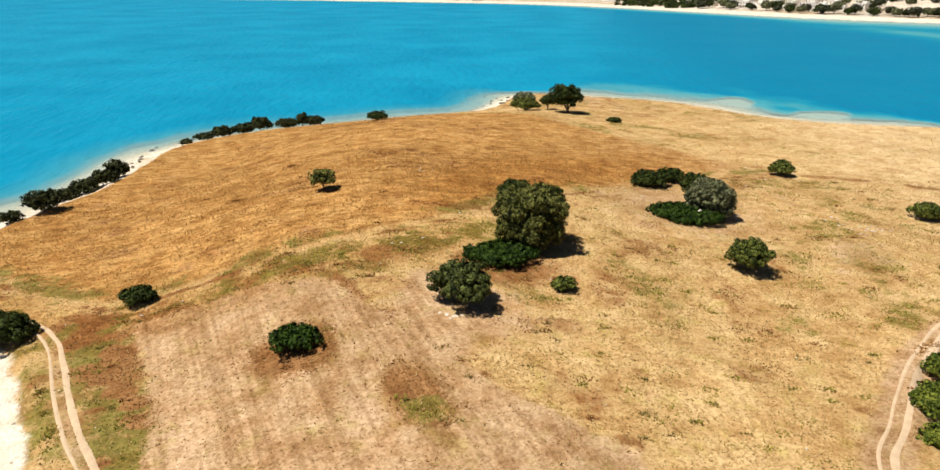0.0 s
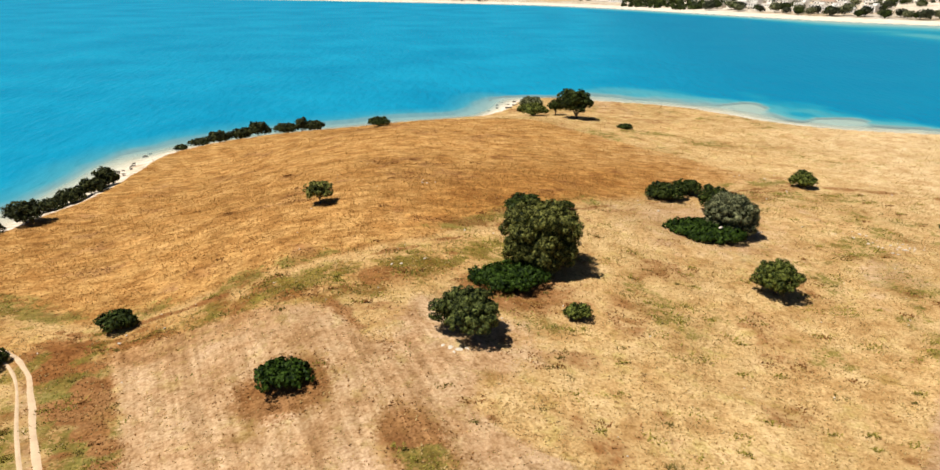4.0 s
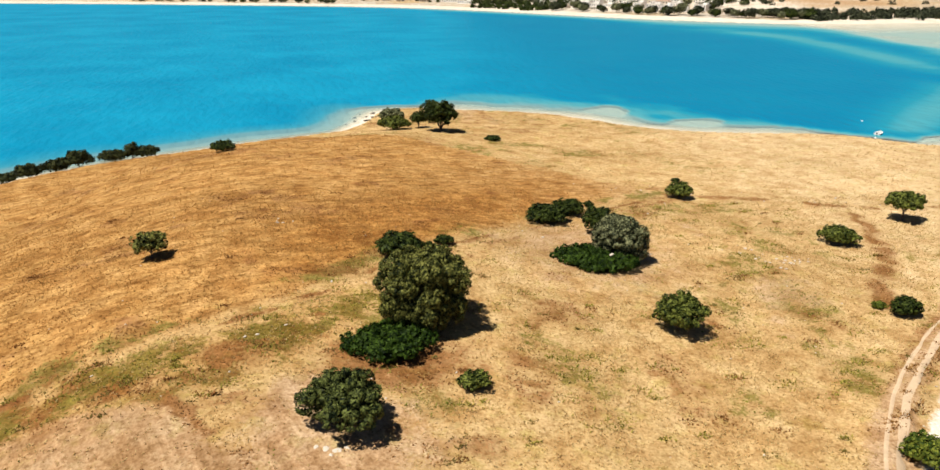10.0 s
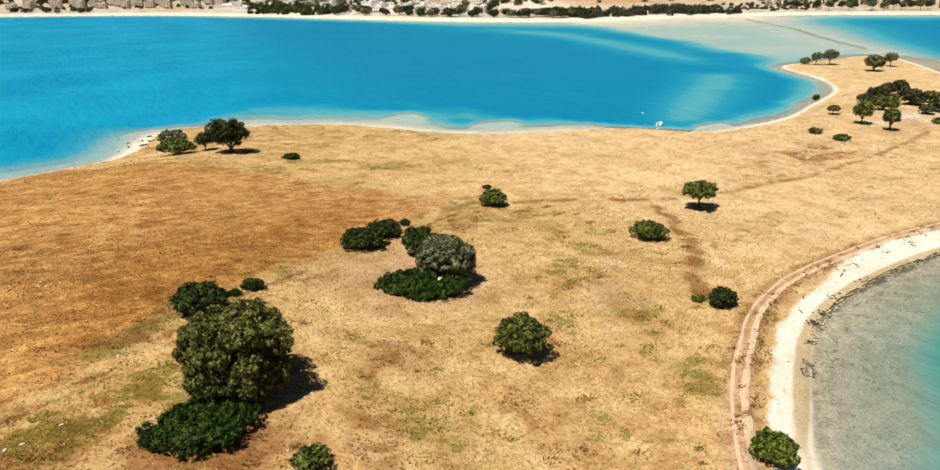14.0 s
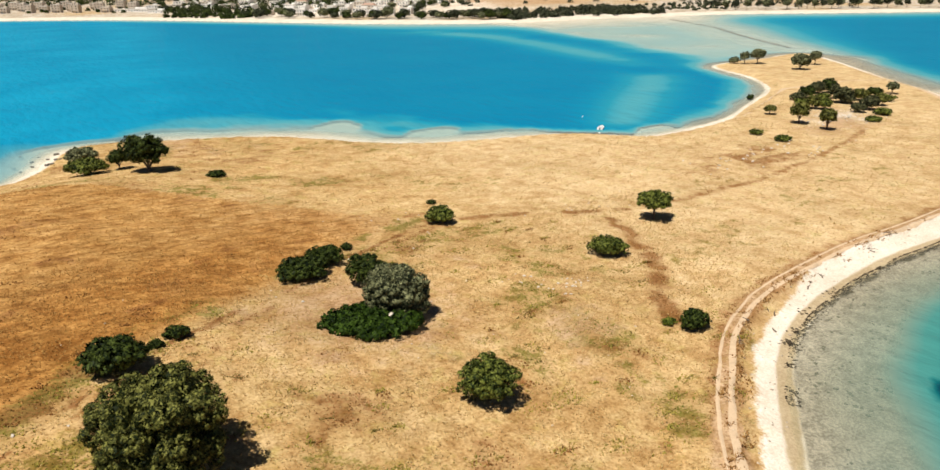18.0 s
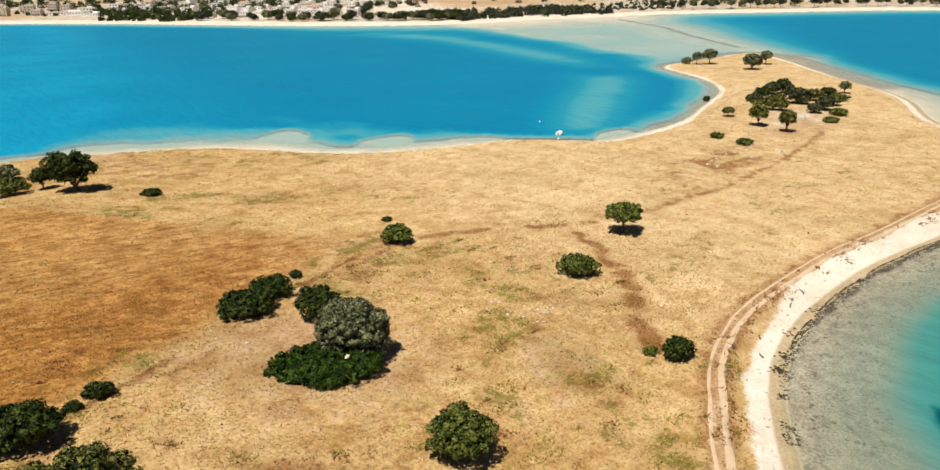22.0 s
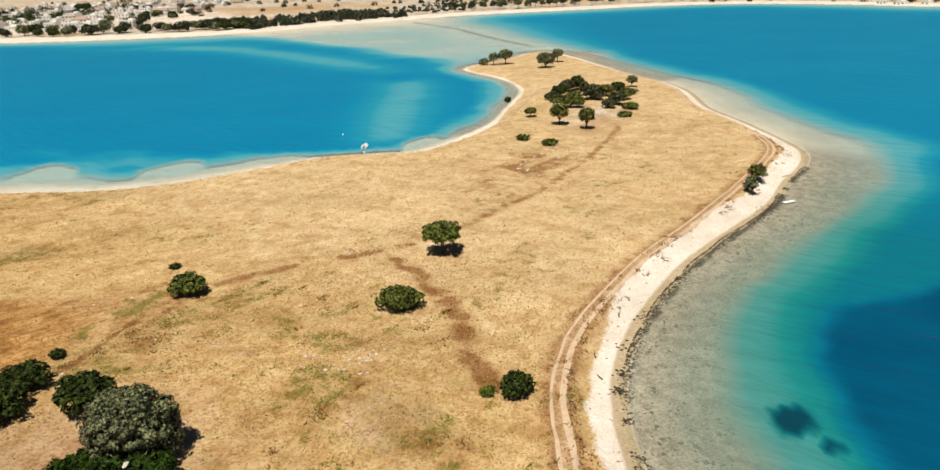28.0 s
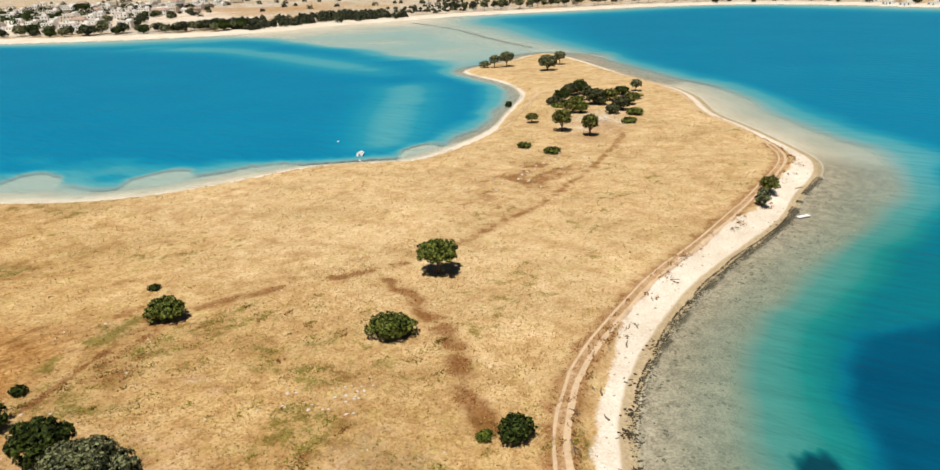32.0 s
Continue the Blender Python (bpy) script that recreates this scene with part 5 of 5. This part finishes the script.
p = p[(d > 0.4) & (d < 5.5) & (p[:, 1] > 50)]
lumps("beach_pebbles", "pale and brown pebbles on the beach", np.column_stack([p, height(p[:, 0], p[:, 1])]), 0.22, 315, plain("pebble", (0.42, 0.34, 0.25), 0.9, 0.4, 1.0), category="pebbles")


# ---- boats and floats ----
WHITE_PAINT = plain("white_boat_paint", (0.80, 0.80, 0.78), 0.45, 0.06, 4.0)
GREY_INSIDE = plain("grey_boat_inside", (0.40, 0.42, 0.42), 0.7, 0.15, 4.0)
DARK_MOTOR = plain("dark_motor", (0.03, 0.03, 0.035), 0.4, 0.2, 8.0)
DEADWOOD = plain("dead_branch_wood", (0.14, 0.105, 0.075), 0.9, 0.35, 5.0)
BLEACHED = plain("bleached_wood", (0.62, 0.58, 0.52), 0.85, 0.2, 6.0)


def part(name, bm, mat, parent, label=""):
    me = bpy.data.meshes.new(name)
    bm.to_mesh(me)
    bm.free()
    me.materials.append(mat)
    return child(name, me, parent, label)


def box_bm(sx_, sy_, sz_, at=(0, 0, 0), bevel=0.0, rz=0.0):
    bm = bmesh.new()
    bmesh.ops.create_cube(bm, size=1.0)
    bmesh.ops.transform(bm, matrix=Matrix.Translation(at) @ Matrix.Rotation(rz, 4, "Z") @ Matrix.Diagonal((sx_, sy_, sz_, 1)), verts=bm.verts)
    if bevel:
        bmesh.ops.bevel(bm, geom=list(bm.edges), offset=bevel, segments=2, affect="EDGES")
    return bm


def hull_bm(length, beam, depth, wall=0.06):
    """An open boat hull from bow to stern with thickness."""
    bm = bmesh.new()
    rings = []
    for k in range(11):
        u = k / 10
        half = beam * 0.5 * min(1.0, (1 - (1 - min(u / 0.6, 1)) ** 2) * (1 - 0.12 * max(0, u - 0.6) / 0.4) + 0.02)
        rise = depth * (1 + 0.35 * (1 - u) ** 2)
        keel = depth * 0.25 * (1 - u) ** 3
        x = length * (0.5 - u)
        outer = [(-half, rise), (-half * 0.86, rise * 0.45), (-half * 0.35, keel + 0.03), (half * 0.35, keel + 0.03), (half * 0.86, rise * 0.45), (half, rise)]
        inner = [(max(0.0, half - wall), rise), (max(0.0, half * 0.84 - wall), rise * 0.45), (half * 0.3, keel + 0.12), (-half * 0.3, keel + 0.12), (-max(0.0, half * 0.84 - wall), rise * 0.45), (-max(0.0, half - wall), rise)]
        rings.append([bm.verts.new((x, y, z)) for y, z in outer + inner])
    for a, b in zip(rings[:-1], rings[1:]):
        for i in range(12):
            bm.faces.new((a[i], a[(i + 1) % 12], b[(i + 1) % 12], b[i]))
    bm.faces.new(rings[0])
    bm.faces.new(rings[-1][::-1])
    bmesh.ops.recalc_face_normals(bm, faces=bm.faces)
    return bm


boat = tagged(new("motor_boat"), "small white open motor boat moored in the bay", "boat")
boat.matrix_world = pose(157.9, 210.2, -0.18, 0, 0, 38)
part("hull", hull_bm(4.6, 1.9, 0.62), WHITE_PAINT, boat)
part("floor", box_bm(2.9, 1.15, 0.04, (-0.5, 0, 0.2)), GREY_INSIDE, boat, "grey floor boards")
for bx in (-1.2, 0.1):
    part("bench", box_bm(0.34, 1.5, 0.05, (bx, 0, 0.48), 0.015), WHITE_PAINT, boat)
part("foredeck", box_bm(0.9, 0.9, 0.05, (1.35, 0, 0.66), 0.02), WHITE_PAINT, boat)
motor = part("outboard_motor", box_bm(0.32, 0.3, 0.5, (-2.45, 0, 0.75), 0.06), DARK_MOTOR, boat, "dark outboard motor")
part("shaft", box_bm(0.1, 0.08, 0.8, (-2.48, 0, 0.2), 0.02), DARK_MOTOR, motor)
raft = tagged(new("raft"), "white wooden raft lying in the shallows beside the beach", "raft")
raft.matrix_world = pose(167.2, 97.6, 0.05, 0, 0, -28)
for k in range(4):
    part("board", box_bm(2.9, 0.24, 0.07, (0, -0.39 + 0.26 * k, 0.16), 0.012), WHITE_PAINT, raft)
for bx in (-1.1, 1.1):
    part("beam", box_bm(0.16, 1.05, 0.14, (bx, 0, 0.055), 0.02), BLEACHED, raft)
for bx, by in ((166, 228), (153, 205.5)):
    buoy = tagged(new("mooring_buoy"), "small white mooring buoy floating in the bay", "buoy", "mooring buoys")
    buoy.location = (bx, by, 0)
    bm = bmesh.new()
    bmesh.ops.create_uvsphere(bm, u_segments=14, v_segments=9, radius=0.28)
    part("float", bm, WHITE_PAINT, buoy)
    part("eye", box_bm(0.06, 0.06, 0.16, (0, 0, 0.32), 0.01), DARK_MOTOR, buoy)
for lx, ly, ll, turn in ((186, 103.6, 2.6, -20), (88.5, 98.6, 1.6, 35), (84.5, 95.8, 1.2, 60), (100.5, 101.4, 1.8, 25)):
    log = tagged(new("driftwood", stems_data("driftwood", [([(-ll / 2, 0, 0.08), (0, 0.1, 0.12), (ll / 2, -0.05, 0.08)], (0.11, 0.1, 0.05))], plain("drift_log", (0.16, 0.12, 0.085), 0.9, 0.35, 5.0))), "weathered driftwood log on the white beach", "driftwood", "driftwood on the beach")
    log.matrix_world = pose(lx, ly, place_z(lx, ly) - 0.02, 0, 0, turn)

rng = np.random.default_rng(330)
for k in range(13):
    n = int(rng.integers(9, 30))
    (ax, ay), (bx, by) = COAST[n], COAST[n + 1]
    f, off, ll = rng.random(), rng.uniform(3.6, 6.0), rng.uniform(0.8, 2.4)
    run = math.hypot(bx - ax, by - ay)
    lx, ly = ax + (bx - ax) * f - (by - ay) / run * off, ay + (by - ay) * f + (bx - ax) / run * off
    shape = [([(-ll / 2, 0, 0.06), (-ll * 0.1, rng.uniform(-0.15, 0.15), 0.12), (ll / 2, rng.uniform(-0.2, 0.2), 0.16)], (0.08, 0.06, 0.02))]
    for fork in range(int(rng.integers(1, 4))):
        at = rng.uniform(-0.3, 0.3) * ll
        shape.append(([(at, 0, 0.1), (at + 0.25 * ll, rng.uniform(-0.5, 0.5), 0.2), (at + 0.4 * ll, rng.uniform(-0.8, 0.8), 0.24)], (0.045, 0.03, 0.012)))
    branch = tagged(new("dead_branch", stems_data("dead_branch", shape, DEADWOOD)), "grey-brown dead branch washed up on the beach bank", "branch", "dead branches on the beach")
    branch.matrix_world = pose(lx, ly, place_z(lx, ly), 0, 0, rng.uniform(0, 360))
p = np.concatenate([np.stack([rng.normal(cx, sx_, n), rng.normal(cy, sx_ * 0.6, n)], 1) for cx, cy, sx_, n in ((83.6, 92.6, 0.8, 26), (87.0, 94.5, 0.6, 18), (78.4, 89.2, 0.6, 10), (93.0, 96.6, 1.0, 16), (103, 98.6, 1.2, 26), (72.4, 84.6, 0.7, 9), (152, 99.5, 2.0, 24), (160, 99.6, 1.5, 20))])
lumps("seaweed_clods", "dark clods of washed-up seaweed in the shallows", np.column_stack([p, np.maximum(height(p[:, 0], p[:, 1]), -0.08) + 0.02]), 0.22, 316, SEAWEED, category="seaweed")

# ---- the mainland shore: houses, trees, woods ----
SHORE = MAINLAND[:-3]
SHORE_RUN = np.r_[0, np.cumsum(np.hypot(*np.diff(SHORE, axis=0).T))]


def on_shore(s, inland):
    """The place s metres along the mainland's shore line and inland metres behind it."""
    s = np.asarray(s, float)
    x, y = np.interp(s, SHORE_RUN, SHORE[:, 0]), np.interp(s, SHORE_RUN, SHORE[:, 1])
    dx = np.interp(s + 20, SHORE_RUN, SHORE[:, 0]) - np.interp(s - 20, SHORE_RUN, SHORE[:, 0])
    dy = np.interp(s + 20, SHORE_RUN, SHORE[:, 1]) - np.interp(s - 20, SHORE_RUN, SHORE[:, 1])
    length = np.hypot(dx, dy)
    return x - dy / length * inland, y + dx / length * inland


def shore_turn(s):
    ax, ay = on_shore(s - 20, 0)
    bx, by = on_shore(s + 20, 0)
    return math.degrees(math.atan2(by - ay, bx - ax))


PLASTER = plain("white_plaster", (0.82, 0.79, 0.74), 0.9, 0.06, 0.6)
BEIGE = plain("beige_plaster", (0.60, 0.52, 0.42), 0.9, 0.08, 0.6)
STONEWALL = plain("brown_stone_wall", (0.52, 0.44, 0.35), 0.9, 0.15, 0.8)
TILES = plain("terracotta_tiles", (0.40, 0.27, 0.20), 0.85, 0.15, 1.5)
SLAB = plain("concrete_roof", (0.62, 0.58, 0.52), 0.9, 0.08, 0.8)
DARK_GLASS = plain("dark_window_glass", (0.03, 0.035, 0.04), 0.15, 0.2, 2.0)
SHUTTER = plain("painted_shutter", (0.16, 0.22, 0.25), 0.7, 0.15, 3.0)


def house(label, s, inland, w, d, floors, wall, roof="flat", turn=0.0, category="house", group="houses on the mainland shore"):
    """A house with its walls, roof, windows and door; w along its front, which looks to the sea."""
    x, y = (float(v) for v in on_shore(s, inland))
    root = tagged(new("house"), label, category, group)
    root.matrix_world = pose(x, y, place_z(x, y) - 0.3, 0, 0, shore_turn(s) + turn)
    h = 3.1 * floors + 0.3
    part("wall", box_bm(w, d, h, (0, 0, h / 2), 0.05), wall, root)
    if roof == "flat":
        part("roof", box_bm(w + 0.5, d + 0.5, 0.3, (0, 0, h + 0.15), 0.03), SLAB, root)
        part("parapet", box_bm(w * 0.35, d * 0.4, 1.8, (w * 0.2, d * 0.2, h + 1.2), 0.03), wall, root)
    else:
        bm = bmesh.new()
        e = [(-w / 2 - 0.4, -d / 2 - 0.4), (w / 2 + 0.4, -d / 2 - 0.4), (w / 2 + 0.4, d / 2 + 0.4), (-w / 2 - 0.4, d / 2 + 0.4)]
        low = [bm.verts.new((a, b, h)) for a, b in e]
        top = [bm.verts.new((a, 0, h + d * 0.24)) for a in (-w / 2 + d * 0.3, w / 2 - d * 0.3)]
        for q in ((low[0], low[1], top[1], top[0]), (low[2], low[3], top[0], top[1]), (low[1], low[2], top[1]), (low[3], low[0], top[0]), low[::-1]):
            bm.faces.new(q)
        part("roof", bm, TILES, root)
        part("chimney", box_bm(0.7, 0.7, 1.6, (w * 0.22, d * 0.15, h + d * 0.16), 0.02), wall, root)
    count = max(2, int(w / 3.2))
    for level in range(floors):
        for k in range(count):
            wx_ = (k + 0.5) * w / count - w / 2
            if level == 0 and k == count // 2:
                part("door", box_bm(1.1, 0.12, 2.1, (wx_, -d / 2 - 0.03, 1.4), 0.02), SHUTTER, root)
            else:
                pane = part("window", box_bm(1.4, 0.10, 1.3, (wx_, -d / 2 - 0.03, level * 3.1 + 1.95), 0.02), DARK_GLASS, root)
                part("sill", box_bm(1.6, 0.25, 0.09, (wx_, -d / 2 - 0.1, level * 3.1 + 1.25), 0.01), SLAB, pane)
    if floors > 1:
        part("balcony", box_bm(w * 0.6, 1.3, 0.18, (0, -d / 2 - 0.65, 3.2), 0.02), SLAB, root)
    return root


rng = np.random.default_rng(400)
# brown stone holiday houses with small towers
for k in range(26):
    s = 2560 + 9.0 * k + rng.uniform(-3, 3)
    house("brown stone holiday house with a flat roof above the shore", s, 112 + 36 * (k % 3) + rng.uniform(-8, 8), rng.uniform(9, 12), 9, 2 + (k % 4 > 0), STONEWALL, "flat", rng.uniform(-12, 12), group="brown stone houses")
house("long low white beach building with a flat roof", 2800, 118, 44, 12, 1, PLASTER, "flat", 4, category="building")
house("low white beach building beside a longer one", 2838, 92, 22, 9, 1, PLASTER, "flat", -6, category="building")
# white village houses behind the beach
for k in range(12):
    s = 2985 + 15 * k + rng.uniform(-4, 4)
    house("white village house behind the beach", s, 78 + 22 * (k % 3) + rng.uniform(-5, 5), rng.uniform(11, 17), rng.uniform(9, 11), 1 + k % 2, PLASTER if k % 4 else BEIGE, "flat", rng.uniform(-20, 20), group="white village houses")
for k in range(126):
    s = 2800 + 2.5 * k + rng.uniform(-5, 5)
    house("white house on the rising ground of the village", s, 150 + 62 * (k % 7) + rng.uniform(-16, 16), rng.uniform(11, 18), rng.uniform(9, 12), 1 + k % 2, PLASTER if k % 5 else BEIGE, "tiled" if k % 16 == 9 else "flat", rng.uniform(-25, 25), group="white village houses")
house("white farm building with a flat roof behind red earth", 3046, 372, 22, 12, 1, PLASTER, "flat", 8, category="building")
house("beige farm building behind red earth", 3120, 350, 16, 10, 1, BEIGE, "tiled", -8, category="building")
for s, off, w in ((4030, 14, 10), (4052, 10, 12), (4075, 18, 9), (4100, 12, 14), (4000, 46, 11)):
    house("low white boat house at the far bay", s, off, w, 7, 1, PLASTER, "flat", rng.uniform(-8, 8), category="boat house", group="boat houses at the far bay")

# trees along the mainland beach
CROWN_MATS = (LEAF_FAR, LEAF_GREY, LEAF_DARK)


def shore_tree(kind, seed, w, h, mat, trunk):
    """A tree for the far shore, built once at the world's foot and copied."""
    rng = np.random.default_rng(seed)
    low = h * trunk
    half = (h - low) / 2
    lobes = [(0, 0, low + half, w * 0.3, w * 0.3, half * 0.9)]
    for k in range(5):
        a = 2 * math.pi * (k + rng.uniform(-0.3, 0.3)) / 5
        lobes.append((math.cos(a) * w * 0.26, math.sin(a) * w * 0.26, low + half * rng.uniform(0.6, 1.4), w * 0.24, w * 0.24, half * 0.5))
    root = new(kind)
    child("trunk", stems_data("trunk", [([(0, 0, 0), (0.15, 0.1, low * 0.6), (0, 0, low + half)], (0.28, 0.22, 0.1))], BARK), root)
    child("crown", crown_data("crown", lobes, 0.75, mat, seed, 0.5, 1.2, -0.7), root)
    return root


KINDS = {"round": [shore_tree("shore_tree", 500 + k, 7.8, 5.8, CROWN_MATS[k], 0.06) for k in range(3)],
         "tall": [shore_tree("eucalyptus_tree", 510 + k, 9.0, 13.0, CROWN_MATS[k], 0.25) for k in range(2)]}
first = {}


def plant(kind, which, s, inland, size, label, group):
    x, y = (float(v) for v in on_shore(s, inland))
    ob = KINDS[kind][which]
    m = Matrix.Translation((x, y, place_z(x, y) - 0.1)) @ Matrix.Rotation(s * 0.7, 4, "Z")
    if (kind, which) in first:
        ob = copy_thing(ob, m)
    else:
        first[(kind, which)] = True
        ob.matrix_basis = m
    ob.scale = (size, size, size)
    return tagged(ob, label, "tree", group)


for k in range(26):
    plant("round", k % 3, 2380 + 12.5 * k + rng.uniform(-5, 5), rng.uniform(26, 60), rng.uniform(0.7, 1.25), "dark rounded tree behind the far beach", "trees along the far beach")
for k in range(36):
    plant("round", k % 3, 2975 + 9.6 * k + rng.uniform(-4, 4), rng.uniform(32, 62), rng.uniform(1.0, 1.7), "rounded tree on the village beach", "trees along the village beach")
for k in range(42):
    plant("round", int(rng.integers(3)), rng.uniform(2820, 3170), rng.uniform(70, 420), rng.uniform(0.9, 1.5), "rounded tree between white houses", "trees in the village")
for k in range(34):
    plant("tall", k % 2, 3560 + 9.2 * k + rng.uniform(-3, 3), rng.uniform(44, 66), rng.uniform(0.7, 1.15), "tall grey eucalyptus tree behind the far beach", "eucalyptus row")
for k in range(16):
    plant("round", k % 3, 3850 + 17 * k + rng.uniform(-6, 6), rng.uniform(20, 50), rng.uniform(0.7, 1.2), "rounded tree by the far bay", "trees by the far bay")
pine_x, pine_y = (float(v) for v in on_shore(2990, 290))
tree("stone_pine", "tall umbrella-shaped stone pine among white houses", pine_x, pine_y, 19, 15, LEAF_DARK, 530, trunk=0.62, leaf=0.8, lobes=8, thick=0.45, category="pine tree", cover=1.2)


def wood(name, label, s0, s1, in0, in1, count, seed, w, h, mat):
    """Far woodland: many rough crowns in one mesh."""
    rng = np.random.default_rng(seed)
    x, y = on_shore(rng.uniform(s0, s1, count), rng.uniform(in0, in1, count))
    z = height(x, y)
    c, q = [], []
    for px, py, pz in zip(x, y, z):
        k = 70
        n = unit(rng.normal(0, 1, (k, 3)))
        n[:, 2] = np.abs(n[:, 2])
        f = rng.uniform(0.6, 1.3)
        c.append((px, py, pz) + n * (w * 0.5 * f, w * 0.5 * f, h * f) * rng.uniform(0.7, 1.05, (k, 1)))
        q.append(n)
    me = fill(bpy.data.meshes.new(name), *leaf_quads(rng, np.concatenate(c), np.concatenate(q), 1.6))
    me.materials.append(mat)
    return tagged(new(name, me), label, "wood", kind="stuff")


wood("olive_grove", "dense dark olive grove behind the far beach", 3300, 3490, 22, 120, 340, 601, 6.0, 5.0, LEAF_FAR)
wood("shrub_belt", "low grey-green shrubs behind the sand bar", 3480, 3590, 50, 170, 70, 602, 5.0, 2.6, LEAF_FAR)
wood("dark_wood", "dark wood behind the low beach buildings", 2825, 2985, 60, 430, 290, 603, 9.0, 7.5, LEAF_DARK)
wood("holiday_grove", "dark trees behind the brown stone houses", 2480, 2800, 225, 420, 190, 607, 9.0, 8.0, LEAF_DARK)
wood("house_shrubs", "dark shrubs between the brown stone houses", 2540, 2800, 95, 215, 60, 608, 5.0, 3.5, LEAF_DARK)
wood("shore_thicket", "dark thicket close to the far beach", 2890, 2985, 22, 62, 60, 604, 6.0, 4.5, LEAF_DARK)
wood("far_scrub", "scattered scrub on the hills behind the village", 2300, 3950, 230, 700, 330, 605, 8.0, 5.0, LEAF_FAR)
wood("east_wood", "scattered trees behind the eucalyptus row", 3560, 4100, 80, 260, 150, 606, 8.0, 6.5, LEAF_FAR)
